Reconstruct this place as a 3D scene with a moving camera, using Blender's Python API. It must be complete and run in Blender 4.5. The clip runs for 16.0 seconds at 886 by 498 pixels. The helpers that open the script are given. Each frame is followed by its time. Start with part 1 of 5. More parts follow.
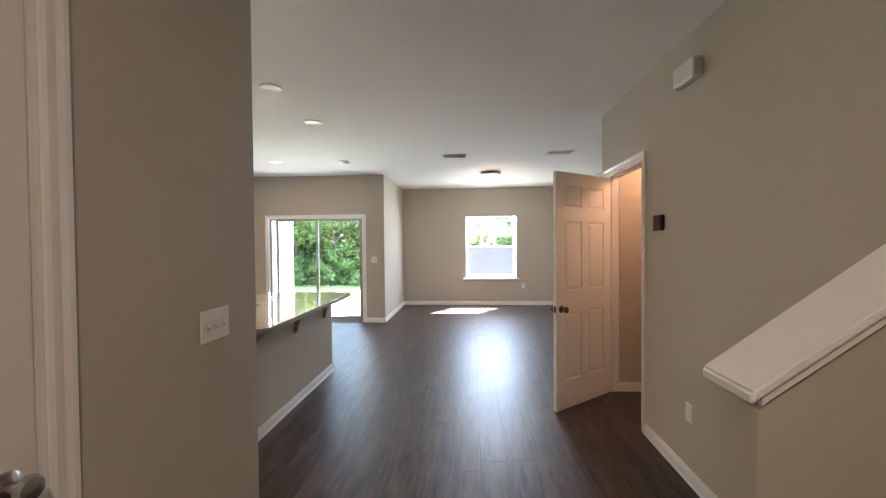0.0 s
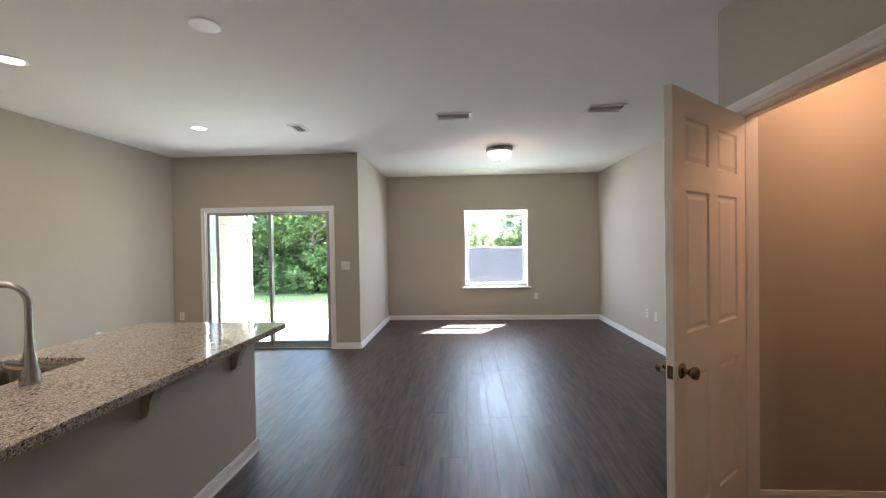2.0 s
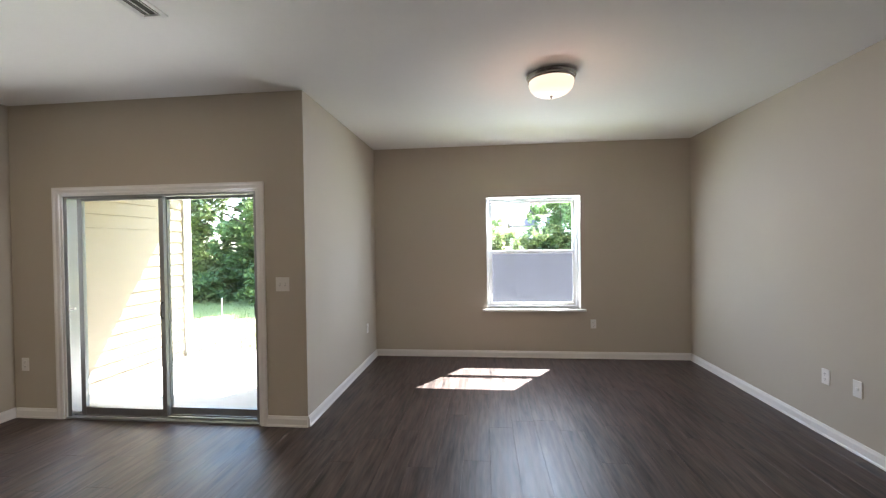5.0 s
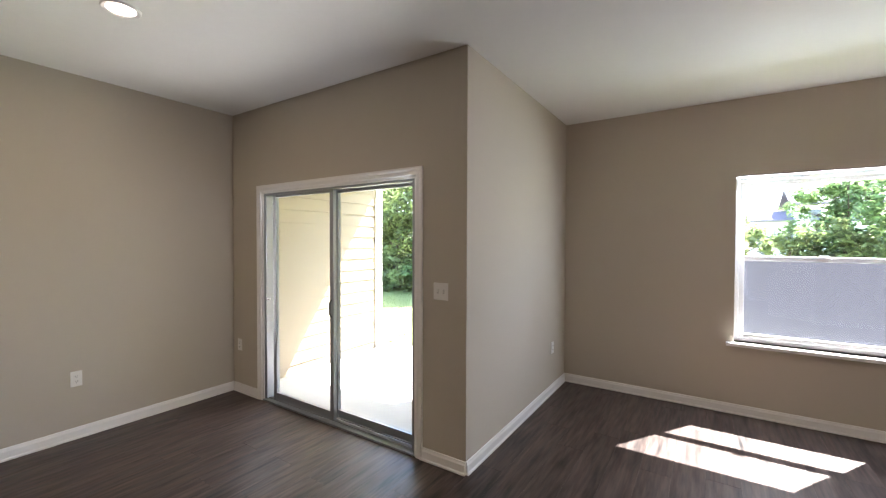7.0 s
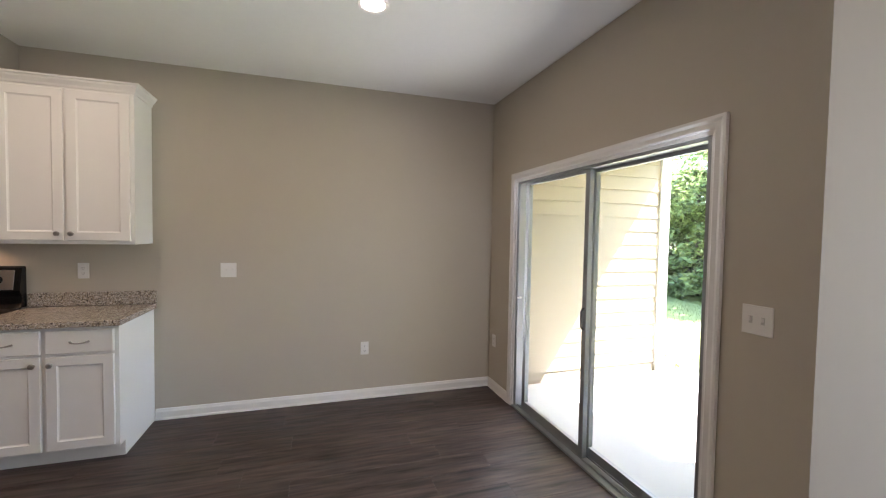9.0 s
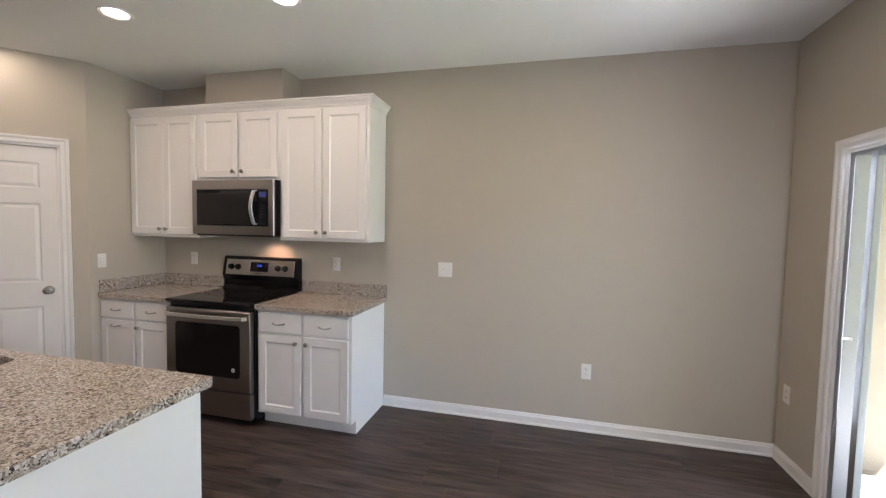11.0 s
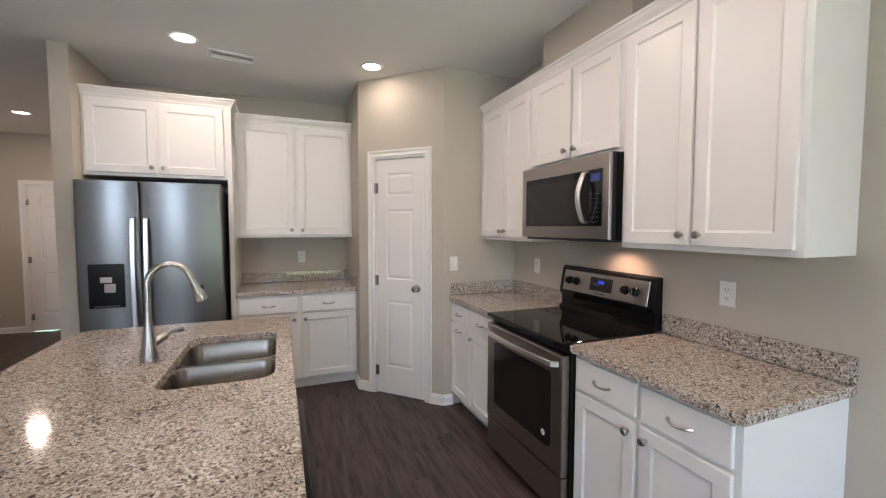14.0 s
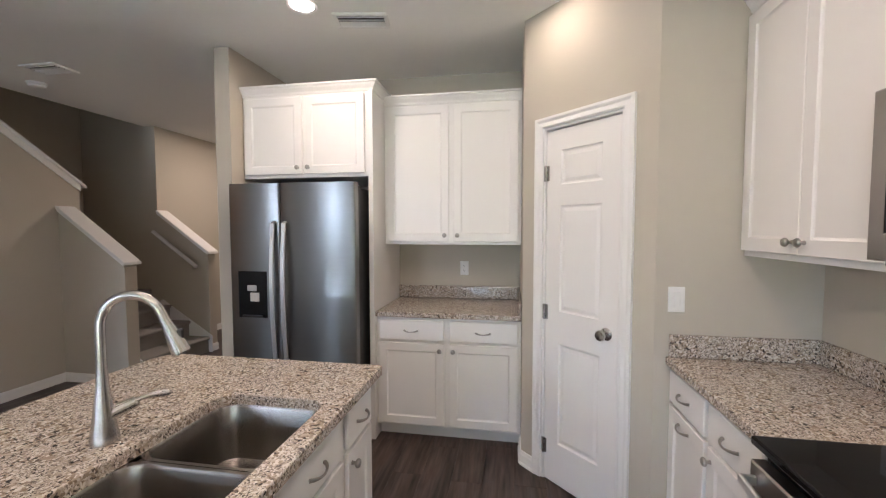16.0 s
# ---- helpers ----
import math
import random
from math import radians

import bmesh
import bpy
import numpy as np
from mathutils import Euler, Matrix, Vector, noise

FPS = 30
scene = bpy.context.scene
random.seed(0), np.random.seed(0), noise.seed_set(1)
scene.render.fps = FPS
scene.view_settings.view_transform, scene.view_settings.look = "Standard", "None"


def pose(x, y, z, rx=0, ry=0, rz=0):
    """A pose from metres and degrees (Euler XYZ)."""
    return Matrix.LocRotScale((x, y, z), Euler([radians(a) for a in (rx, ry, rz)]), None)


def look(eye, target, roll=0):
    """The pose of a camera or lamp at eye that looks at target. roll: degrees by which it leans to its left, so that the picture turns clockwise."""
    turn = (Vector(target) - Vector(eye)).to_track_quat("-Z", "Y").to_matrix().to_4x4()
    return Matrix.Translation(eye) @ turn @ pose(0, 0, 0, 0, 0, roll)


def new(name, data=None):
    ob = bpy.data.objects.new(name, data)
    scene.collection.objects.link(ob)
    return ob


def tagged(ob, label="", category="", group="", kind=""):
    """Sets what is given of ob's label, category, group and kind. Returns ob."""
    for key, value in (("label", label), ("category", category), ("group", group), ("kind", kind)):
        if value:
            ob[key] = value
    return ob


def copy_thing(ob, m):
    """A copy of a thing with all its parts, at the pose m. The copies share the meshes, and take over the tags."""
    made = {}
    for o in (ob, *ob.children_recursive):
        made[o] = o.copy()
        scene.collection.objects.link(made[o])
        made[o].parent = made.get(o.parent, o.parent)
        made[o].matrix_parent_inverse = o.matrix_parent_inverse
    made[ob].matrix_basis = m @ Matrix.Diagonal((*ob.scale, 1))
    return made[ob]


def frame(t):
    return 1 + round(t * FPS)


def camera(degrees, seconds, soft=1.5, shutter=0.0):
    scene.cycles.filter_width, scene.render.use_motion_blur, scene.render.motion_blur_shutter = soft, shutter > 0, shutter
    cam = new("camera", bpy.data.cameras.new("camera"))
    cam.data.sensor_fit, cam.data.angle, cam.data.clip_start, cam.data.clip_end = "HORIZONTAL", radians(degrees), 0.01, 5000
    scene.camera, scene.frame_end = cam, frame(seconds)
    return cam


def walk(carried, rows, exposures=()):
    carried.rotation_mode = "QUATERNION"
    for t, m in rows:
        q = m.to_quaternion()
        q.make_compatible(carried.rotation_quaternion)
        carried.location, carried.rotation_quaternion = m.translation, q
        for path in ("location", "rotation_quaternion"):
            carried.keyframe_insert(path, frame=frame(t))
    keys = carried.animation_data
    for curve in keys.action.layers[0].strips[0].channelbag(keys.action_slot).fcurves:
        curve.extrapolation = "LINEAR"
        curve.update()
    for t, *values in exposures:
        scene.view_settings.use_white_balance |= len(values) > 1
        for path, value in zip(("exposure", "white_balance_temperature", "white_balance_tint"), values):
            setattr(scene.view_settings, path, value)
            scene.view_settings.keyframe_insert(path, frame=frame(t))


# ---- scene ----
cam = camera(95.4, 16.0, soft=1.2)
PATH = [
    (0, (0.098, 0.471, 1.498), (-0.041, 2.465, 1.46), -0.5),
    (0.5, (0.063, 0.927, 1.483), (-0.066, 2.922, 1.445), -0.6),
    (1, (0.025, 1.39, 1.476), (-0.099, 3.386, 1.438), -0.7),
    (1.5, (-0.052, 1.846, 1.469), (-0.17, 3.843, 1.437), -0.8),
    (2, (-0.032, 2.284, 1.45), (-0.139, 4.281, 1.425), -0.9),
    (2.5, (-0.049, 2.714, 1.437), (-0.15, 4.711, 1.416), -0.9),
    (3, (-0.027, 3.176, 1.414), (-0.12, 5.174, 1.395), -1.0),
    (5.5, (-0.08, 4.997, 1.512), (-0.391, 6.973, 1.478), -0.6),
    (6, (-0.114, 5.25, 1.529), (-0.656, 7.174, 1.492), -0.3),
    (6.5, (-0.153, 5.438, 1.526), (-0.969, 7.263, 1.487), -0.1),
    (7, (-0.226, 5.625, 1.506), (-1.325, 7.296, 1.465), 0.2),
    (7.5, (-0.309, 5.805, 1.505), (-1.669, 7.271, 1.461), 0.5),
    (8, (-0.394, 5.968, 1.496), (-1.973, 7.194, 1.442), 0.8),
    (8.5, (-0.467, 6.091, 1.488), (-2.227, 7.039, 1.429), 1.0),
    (9, (-0.588, 6.201, 1.483), (-2.493, 6.807, 1.41), 1.0),
    (9.5, (-0.723, 6.261, 1.501), (-2.704, 6.529, 1.418), 1.2),
    (12, (-1.452, 6.289, 1.498), (-3.201, 5.326, 1.38), 0.7),
    (12.5, (-1.703, 6.228, 1.503), (-3.263, 4.983, 1.38), 0.5),
    (13, (-1.911, 6.134, 1.488), (-3.215, 4.622, 1.366), 0.4),
    (13.5, (-2.106, 5.968, 1.489), (-3.121, 4.249, 1.371), 0.1),
    (14, (-2.308, 5.796, 1.474), (-3.052, 3.943, 1.365), 0.1),
    (14.5, (-2.506, 5.645, 1.493), (-2.947, 3.697, 1.383), 0.1),
    (15, (-2.63, 5.346, 1.506), (-2.801, 3.357, 1.393), 0.1),
    (15.5, (-2.774, 5.024, 1.488), (-2.691, 3.029, 1.384), 0.0),
    (16, (-2.885, 4.719, 1.496), (-2.55, 2.75, 1.393), -0.1),
]
EXPOSURES = [(0.0, 4.65, 5850, 11), (1.5, 4.25, 5850, 11), (3.0, 4.1, 5650, 9), (5.5, 3.75, 6100, 13), (7.5, 3.8, 6150, 15), (9.5, 3.9, 5900, 15), (12.0, 4.25, 5650, 15), (13.0, 4.2, 5600, 15), (14.5, 4.4, 5500, 14), (15.5, 4.55, 5450, 14), (16.0, 4.55, 5500, 14)]
walk(cam, [(t, look(eye, target, roll)) for t, eye, target, roll in PATH], EXPOSURES)

# ---- world and large lights ----
H_CEIL = 2.74
world = bpy.data.worlds.new("sky")
scene.world = world
world.use_nodes = True
wn = world.node_tree
sky = wn.nodes.new("ShaderNodeTexSky")
sky.sky_type, sky.sun_disc = "NISHITA", False
SUN_FROM = Vector((0.43, 0.67, 1.0)).normalized()
sky.sun_elevation = math.asin(SUN_FROM.z)
sky.sun_rotation = math.atan2(SUN_FROM.x, SUN_FROM.y)
sky.air_density, sky.dust_density = 1.0, 1.5
wn.links.new(sky.outputs[0], wn.nodes["Background"].inputs[0])
wn.nodes["Background"].inputs[1].default_value = 0.15

sun_data = bpy.data.lights.new("sun", "SUN")
sun_data.energy, sun_data.angle, sun_data.color = 5.0, radians(0.5), (1.0, 0.95, 0.87)
sun = new("sun", sun_data)
sun.matrix_world = look((6, 12, 14), Vector((6, 12, 14)) - SUN_FROM)


def can_lamp(at, watts, colour):
    data = bpy.data.lights.new("recessed_lamp", "AREA")
    data.shape, data.size, data.energy, data.color = "DISK", 0.13, watts, colour
    new("recessed_lamp", data).matrix_world = look(at, (at[0], at[1] + 0.0001, at[2] - 1))


CAN_COLOUR = (1.0, 0.74, 0.52)
CANS = [(-2.87, 6.50), (-3.08, 4.87), (-2.03, 3.89), (-3.01, 3.77), (-3.00, 2.56), (-1.725, 2.57), (0.355, -0.19)]
for (cx, cy), watts in zip(CANS, (0.42, 0.40, 0.45, 0.33, 0.14, 0.45, 1.0)):
    can_lamp((cx, cy, H_CEIL - 0.0065), watts, CAN_COLOUR)
data = bpy.data.lights.new("flush_mount_downlight", "AREA")
data.shape, data.size, data.energy, data.color = "DISK", 0.24, 0.6, (1.0, 0.86, 0.74)
new("flush_mount_downlight", data).matrix_world = look((0.46, 7.82, 2.605), (0.46, 7.8201, 1.6))
for name, at, watts, colour, radius in (("flush_mount_lamp", (0.46, 7.82, 2.62), 0.75, (1.0, 0.56, 0.36), 0.12), ("closet_lamp", (1.95, 4.05, 2.32), 0.62, (1.0, 0.50, 0.27), 0.05)):
    d = bpy.data.lights.new(name, "POINT")
    d.energy, d.color, d.shadow_soft_size = watts, colour, radius
    new(name, d).location = at
data = bpy.data.lights.new("cooktop_lamp", "SPOT")
data.energy, data.color, data.shadow_soft_size, data.spot_size, data.spot_blend = 0.6, (1.0, 0.58, 0.32), 0.02, radians(140), 0.9
new("cooktop_lamp", data).matrix_world = look((-4.06, 4.02, 1.394), (-4.075, 4.02, 0.4))

# added strip lamps standing in for daylight: sky from above and sunlit lawn from below in the window, sky and patio
# just in front of the sliding door's casing
SKY_TINT, PATIO_TINT = (0.80, 0.90, 1.0), (0.94, 0.97, 1.0)
for at, toward, size, watts, colour in (((0.5625, 10.0, 2.035), (0, -1, -0.55), (1.10, 0.07), 3.1, SKY_TINT), ((0.5625, 10.0, 0.665), (0, -1, 1), (1.10, 0.07), 0.26, (1.0, 0.98, 0.88)), ((-2.81, 7.822, 1.948), (0, -1, -1.2), (1.74, 0.007), 0.12, PATIO_TINT), ((-1.912, 7.822, 1.2), (-1, -1, 0), (0.007, 1.4), 0.44, PATIO_TINT), ((-3.708, 7.822, 1.2), (1, -1, 0), (0.007, 1.4), 0.2, PATIO_TINT)):
    data = bpy.data.lights.new("daylight_fill_strip", "AREA")
    data.shape, data.energy, data.color = "RECTANGLE", watts, colour
    data.size, data.size_y = size
    new("daylight_fill_strip", data).matrix_world = look(at, Vector(at) + Vector(toward))

# ---- materials ----


def material(name, base, rough=0.5, metal=0.0, spread=0.06, scale=3.0, grain=0.03, grain_scale=60.0, bump=0.0, bump_scale=200.0, stretch=(1, 1, 1), coat=0.0, rough_spread=0.0, per_object=0.0):
    """Principled surface with large blotches, fine grain and fine relief, in metres."""
    m = bpy.data.materials.new(name)
    m.use_nodes = True
    t = m.node_tree
    p = t.nodes["Principled BSDF"]
    p.inputs["Roughness"].default_value, p.inputs["Metallic"].default_value = rough, metal
    p.inputs["Coat Weight"].default_value = coat
    tc = t.nodes.new("ShaderNodeTexCoord")
    mp = t.nodes.new("ShaderNodeMapping")
    mp.inputs["Scale"].default_value = stretch
    where = tc.outputs["Object"]
    if per_object:
        oi = t.nodes.new("ShaderNodeObjectInfo")
        shift = t.nodes.new("ShaderNodeVectorMath")
        shift.operation = "MULTIPLY_ADD"
        shift.inputs[1].default_value = (37.0, 53.0, 0.0)
        t.links.new(oi.outputs["Random"], shift.inputs[0])
        t.links.new(where, shift.inputs[2])
        where = shift.outputs[0]
    t.links.new(where, mp.inputs[0])

    def tex(sc, detail=3.0):
        n = t.nodes.new("ShaderNodeTexNoise")
        n.inputs["Scale"].default_value, n.inputs["Detail"].default_value = sc, detail
        t.links.new(mp.outputs[0], n.inputs["Vector"])
        return n.outputs["Fac"]

    def maths(op, a, b):
        n = t.nodes.new("ShaderNodeMath")
        n.operation = op
        for k, v in enumerate((a, b)):
            if isinstance(v, (int, float)):
                n.inputs[k].default_value = v
            else:
                t.links.new(v, n.inputs[k])
        return n.outputs[0]

    big, fine = tex(scale), tex(grain_scale)
    f = maths("ADD", maths("MULTIPLY", maths("SUBTRACT", big, 0.5), 2 * spread), maths("MULTIPLY", maths("SUBTRACT", fine, 0.5), 2 * grain))
    if per_object:
        f = maths("ADD", f, maths("MULTIPLY", maths("SUBTRACT", oi.outputs["Random"], 0.5), 2 * per_object))
    f = maths("ADD", f, 1.0)
    mul = t.nodes.new("ShaderNodeVectorMath")
    mul.operation = "SCALE"
    mul.inputs[0].default_value = base
    t.links.new(f, mul.inputs["Scale"])
    t.links.new(mul.outputs[0], p.inputs["Base Color"])
    if rough_spread:
        t.links.new(maths("ADD", maths("MULTIPLY", maths("SUBTRACT", big, 0.5), 2 * rough_spread), rough), p.inputs["Roughness"])
    if bump:
        b = t.nodes.new("ShaderNodeBump")
        b.inputs["Strength"].default_value, b.inputs["Distance"].default_value = bump, 0.002
        t.links.new(tex(bump_scale, 2.0), b.inputs["Height"])
        t.links.new(b.outputs[0], p.inputs["Normal"])
    return m


M_WALL = material("greige_wall_paint", (0.50, 0.457, 0.38), 0.75, spread=0.025, scale=1.2, grain=0.01, grain_scale=30, bump=0.10, bump_scale=140)
M_CEIL = material("ceiling_paint", (0.85, 0.84, 0.815), 0.9, spread=0.02, scale=1.0, grain=0.015, grain_scale=20, bump=0.35, bump_scale=45)
M_TRIM = material("white_trim_paint", (0.80, 0.79, 0.77), 0.35, spread=0.015, grain=0.008, bump=0.04, bump_scale=90)
M_DOOR = material("white_door_paint", (0.80, 0.78, 0.755), 0.42, spread=0.015, grain=0.015, grain_scale=120, bump=0.08, bump_scale=160, stretch=(1, 1, 0.15))
M_CAB = material("white_cabinet_paint", (0.80, 0.785, 0.755), 0.33, spread=0.012, grain=0.008, bump=0.03, bump_scale=80)
# the dispenser paddle's own grey, also shade painted on switch slots and chime side
M_PALEGREY = material("pale_grey_plastic_and_painted_shade", (0.55, 0.54, 0.52), 0.6)
M_FLOOR = material("dark_vinyl_plank", (0.052, 0.0348, 0.0285), 0.42, spread=1.5, scale=4.5, grain=1.6, grain_scale=13, bump=0.15, bump_scale=60, stretch=(3.2, 0.30, 1), per_object=0.10, rough_spread=0.12)


def streaky_gloss(m, low, high):
    """Lets the sheen of a plank follow its printed grain."""
    t = m.node_tree
    p = t.nodes["Principled BSDF"]
    mp = next(n for n in t.nodes if n.type == "MAPPING")
    n, r = t.nodes.new("ShaderNodeTexNoise"), t.nodes.new("ShaderNodeMapRange")
    n.inputs["Scale"].default_value, n.inputs["Detail"].default_value, n.inputs["Distortion"].default_value = 7.0, 4.0, 0.6
    r.inputs["From Min"].default_value, r.inputs["From Max"].default_value = 0.36, 0.64
    r.inputs["To Min"].default_value, r.inputs["To Max"].default_value = low, high
    t.links.new(mp.outputs[0], n.inputs["Vector"])
    t.links.new(n.outputs["Fac"], r.inputs["Value"])
    t.links.new(r.outputs[0], p.inputs["Specular IOR Level"])


streaky_gloss(M_FLOOR, 0.38, 0.62)
M_STEEL = material("brushed_stainless_steel", (0.245, 0.243, 0.235), 0.29, 1.0, spread=0.03, grain=0.06, grain_scale=60, bump=0.03, bump_scale=60, stretch=(1, 1, 14))
M_STEELH = material("brushed_steel_horizontal_grain", (0.35, 0.322, 0.298), 0.28, 1.0, spread=0.03, grain=0.06, grain_scale=60, bump=0.03, bump_scale=60, stretch=(14, 1, 14))
M_NICKEL = material("satin_nickel", (0.50, 0.485, 0.465), 0.27, 1.0, spread=0.03, grain=0.02)
M_BRIGHT = material("polished_steel_handle", (0.78, 0.77, 0.76), 0.34, 1.0, spread=0.02, grain=0.02)
M_SINK = material("stainless_sink", (0.35, 0.328, 0.302), 0.25, 1.0, spread=0.04, grain=0.04, grain_scale=80, stretch=(8, 1, 1))
M_KNOB = material("aged_pewter_knob", (0.40, 0.38, 0.355), 0.28, 1.0, spread=0.06)
M_BRONZE = material("antique_brass_knob", (0.30, 0.235, 0.17), 0.25, 1.0, spread=0.06)
M_BLACKGLASS = material("black_ceramic_glass", (0.006, 0.006, 0.007), 0.05, spread=0.1)
M_OVENGLASS = material("dark_oven_glass", (0.012, 0.010, 0.009), 0.07, spread=0.1)
M_MWGLASS = material("smoked_microwave_window", (0.020, 0.019, 0.018), 0.07, spread=0.1)
M_BLACK = material("black_enamel", (0.006, 0.006, 0.006), 0.2, spread=0.1)
M_BLACK.node_tree.nodes["Principled BSDF"].inputs["Specular IOR Level"].default_value = 0.3
for m in (M_BLACKGLASS, M_OVENGLASS, M_MWGLASS):
    m.node_tree.nodes["Principled BSDF"].inputs["Specular IOR Level"].default_value = 0.32
M_DARKPLASTIC = material("dark_grey_plastic", (0.035, 0.035, 0.035), 0.4, spread=0.1)
M_PLATE = material("white_plastic_plate", (0.80, 0.79, 0.76), 0.3, spread=0.01)
# dark colour standing in for the shade inside outlet slots and ceiling ducts
M_SLOT = material("painted_slot_and_duct_shade", (0.10, 0.09, 0.08), 0.6)
M_ALU = material("grey_anodised_aluminium", (0.33, 0.345, 0.35), 0.38, 0.8, spread=0.04, grain=0.03)
M_VINYL = material("white_vinyl_window", (0.80, 0.81, 0.82), 0.3, spread=0.01)
M_CARPET = material("grey_brown_carpet", (0.25, 0.235, 0.22), 1.0, spread=0.12, scale=6, grain=0.35, grain_scale=260, bump=1.0, bump_scale=300)
M_CONCRETE = material("pale_patio_concrete", (0.46, 0.45, 0.43), 0.9, spread=0.06, grain=0.06, grain_scale=80, bump=0.2, bump_scale=120)
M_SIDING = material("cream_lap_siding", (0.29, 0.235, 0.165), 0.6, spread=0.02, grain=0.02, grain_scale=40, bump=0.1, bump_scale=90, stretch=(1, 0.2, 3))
M_WHITEOUT = material("white_exterior_trim", (0.80, 0.79, 0.77), 0.5, spread=0.02)
M_GRASS = material("mown_lawn_soil", (0.24, 0.26, 0.085), 0.95, spread=0.25, scale=0.8, grain=0.35, grain_scale=90, bump=0.6, bump_scale=120)
M_BLADE = material("grass_blades", (0.19, 0.25, 0.06), 0.7, spread=0.25, scale=0.5, grain=0.2)
M_BARK = material("grey_brown_bark", (0.13, 0.10, 0.075), 0.95, spread=0.2, grain=0.3, grain_scale=40, bump=0.8, bump_scale=50, stretch=(1, 1, 0.25))
M_ROOF = material("slate_violet_shingles", (0.13, 0.115, 0.15), 0.9, spread=0.1, grain=0.2, grain_scale=12)
M_HOUSE = material("white_house_siding", (0.74, 0.73, 0.71), 0.7, spread=0.03)
M_HOUSEWIN = material("far_window_glass", (0.10, 0.12, 0.15), 0.1, spread=0.1)


def glow(name, colour, strength, base=(0.9, 0.88, 0.84)):
    m = bpy.data.materials.new(name)
    m.use_nodes = True
    p = m.node_tree.nodes["Principled BSDF"]
    p.inputs["Base Color"].default_value = (*base, 1)
    p.inputs["Emission Color"].default_value = (*colour, 1)
    p.inputs["Emission Strength"].default_value = strength
    return m


M_LENS = glow("lit_frosted_lens", (1.0, 0.86, 0.72), 0.5)
M_BOWL = glow("lit_frosted_glass_bowl", (1.0, 0.74, 0.50), 0.09)
M_BLUE = glow("blue_led_digits", (0.04, 0.10, 1.0), 0.09, (0.02, 0.02, 0.05))
M_BLUESCREEN = glow("dim_blue_lcd", (0.10, 0.16, 0.45), 0.006, (0.03, 0.03, 0.05))
M_BLUEDIM = glow("dim_blue_digits", (0.06, 0.12, 1.0), 0.02, (0.02, 0.02, 0.05))
M_BULB = glow("lit_bulb", (1.0, 0.7, 0.42), 1.5)


def glass(name, colour, rough=0.0):
    m = bpy.data.materials.new(name)
    m.use_nodes = True
    t = m.node_tree
    t.nodes.remove(t.nodes["Principled BSDF"])
    tr, gl, mx = t.nodes.new("ShaderNodeBsdfTransparent"), t.nodes.new("ShaderNodeBsdfGlossy"), t.nodes.new("ShaderNodeMixShader")
    tr.inputs[0].default_value = (*colour, 1)
    gl.inputs["Roughness"].default_value = rough
    lw = t.nodes.new("ShaderNodeLayerWeight")
    lw.inputs[0].default_value = 0.5
    pw = t.nodes.new("ShaderNodeMath")
    pw.operation, pw.inputs[1].default_value = "POWER", 5.0
    ma = t.nodes.new("ShaderNodeMath")
    ma.operation, ma.inputs[1].default_value, ma.inputs[2].default_value = "MULTIPLY_ADD", 0.6, 0.03
    t.links.new(lw.outputs["Facing"], pw.inputs[0])
    t.links.new(pw.outputs[0], ma.inputs[0])
    t.links.new(ma.outputs[0], mx.inputs[0])
    t.links.new(tr.outputs[0], mx.inputs[1])
    t.links.new(gl.outputs[0], mx.inputs[2])
    t.links.new(mx.outputs[0], t.nodes["Material Output"].inputs[0])
    return m


M_GLASS = glass("clear_pane", (0.95, 0.97, 0.96))


def screen_mesh():
    m = bpy.data.materials.new("insect_screen_mesh")
    m.use_nodes = True
    t = m.node_tree
    p = t.nodes["Principled BSDF"]
    p.inputs["Roughness"].default_value = 0.8
    tr, tl = t.nodes.new("ShaderNodeBsdfTransparent"), t.nodes.new("ShaderNodeBsdfTranslucent")
    weave, mx, n = t.nodes.new("ShaderNodeMixShader"), t.nodes.new("ShaderNodeMixShader"), t.nodes.new("ShaderNodeTexNoise")
    p.inputs["Base Color"].default_value = tl.inputs[0].default_value = (0.058, 0.060, 0.076, 1)
    weave.inputs[0].default_value = 0.6
    n.inputs["Scale"].default_value = 5.0
    mr = t.nodes.new("ShaderNodeMapRange")
    mr.inputs["To Min"].default_value, mr.inputs["To Max"].default_value = 0.90, 0.94
    t.links.new(n.outputs["Fac"], mr.inputs["Value"])
    t.links.new(mr.outputs[0], mx.inputs[0])
    t.links.new(p.outputs[0], weave.inputs[1])
    t.links.new(tl.outputs[0], weave.inputs[2])
    t.links.new(tr.outputs[0], mx.inputs[1])
    t.links.new(weave.outputs[0], mx.inputs[2])
    t.links.new(mx.outputs[0], t.nodes["Material Output"].inputs[0])
    return m


M_SCREEN = screen_mesh()


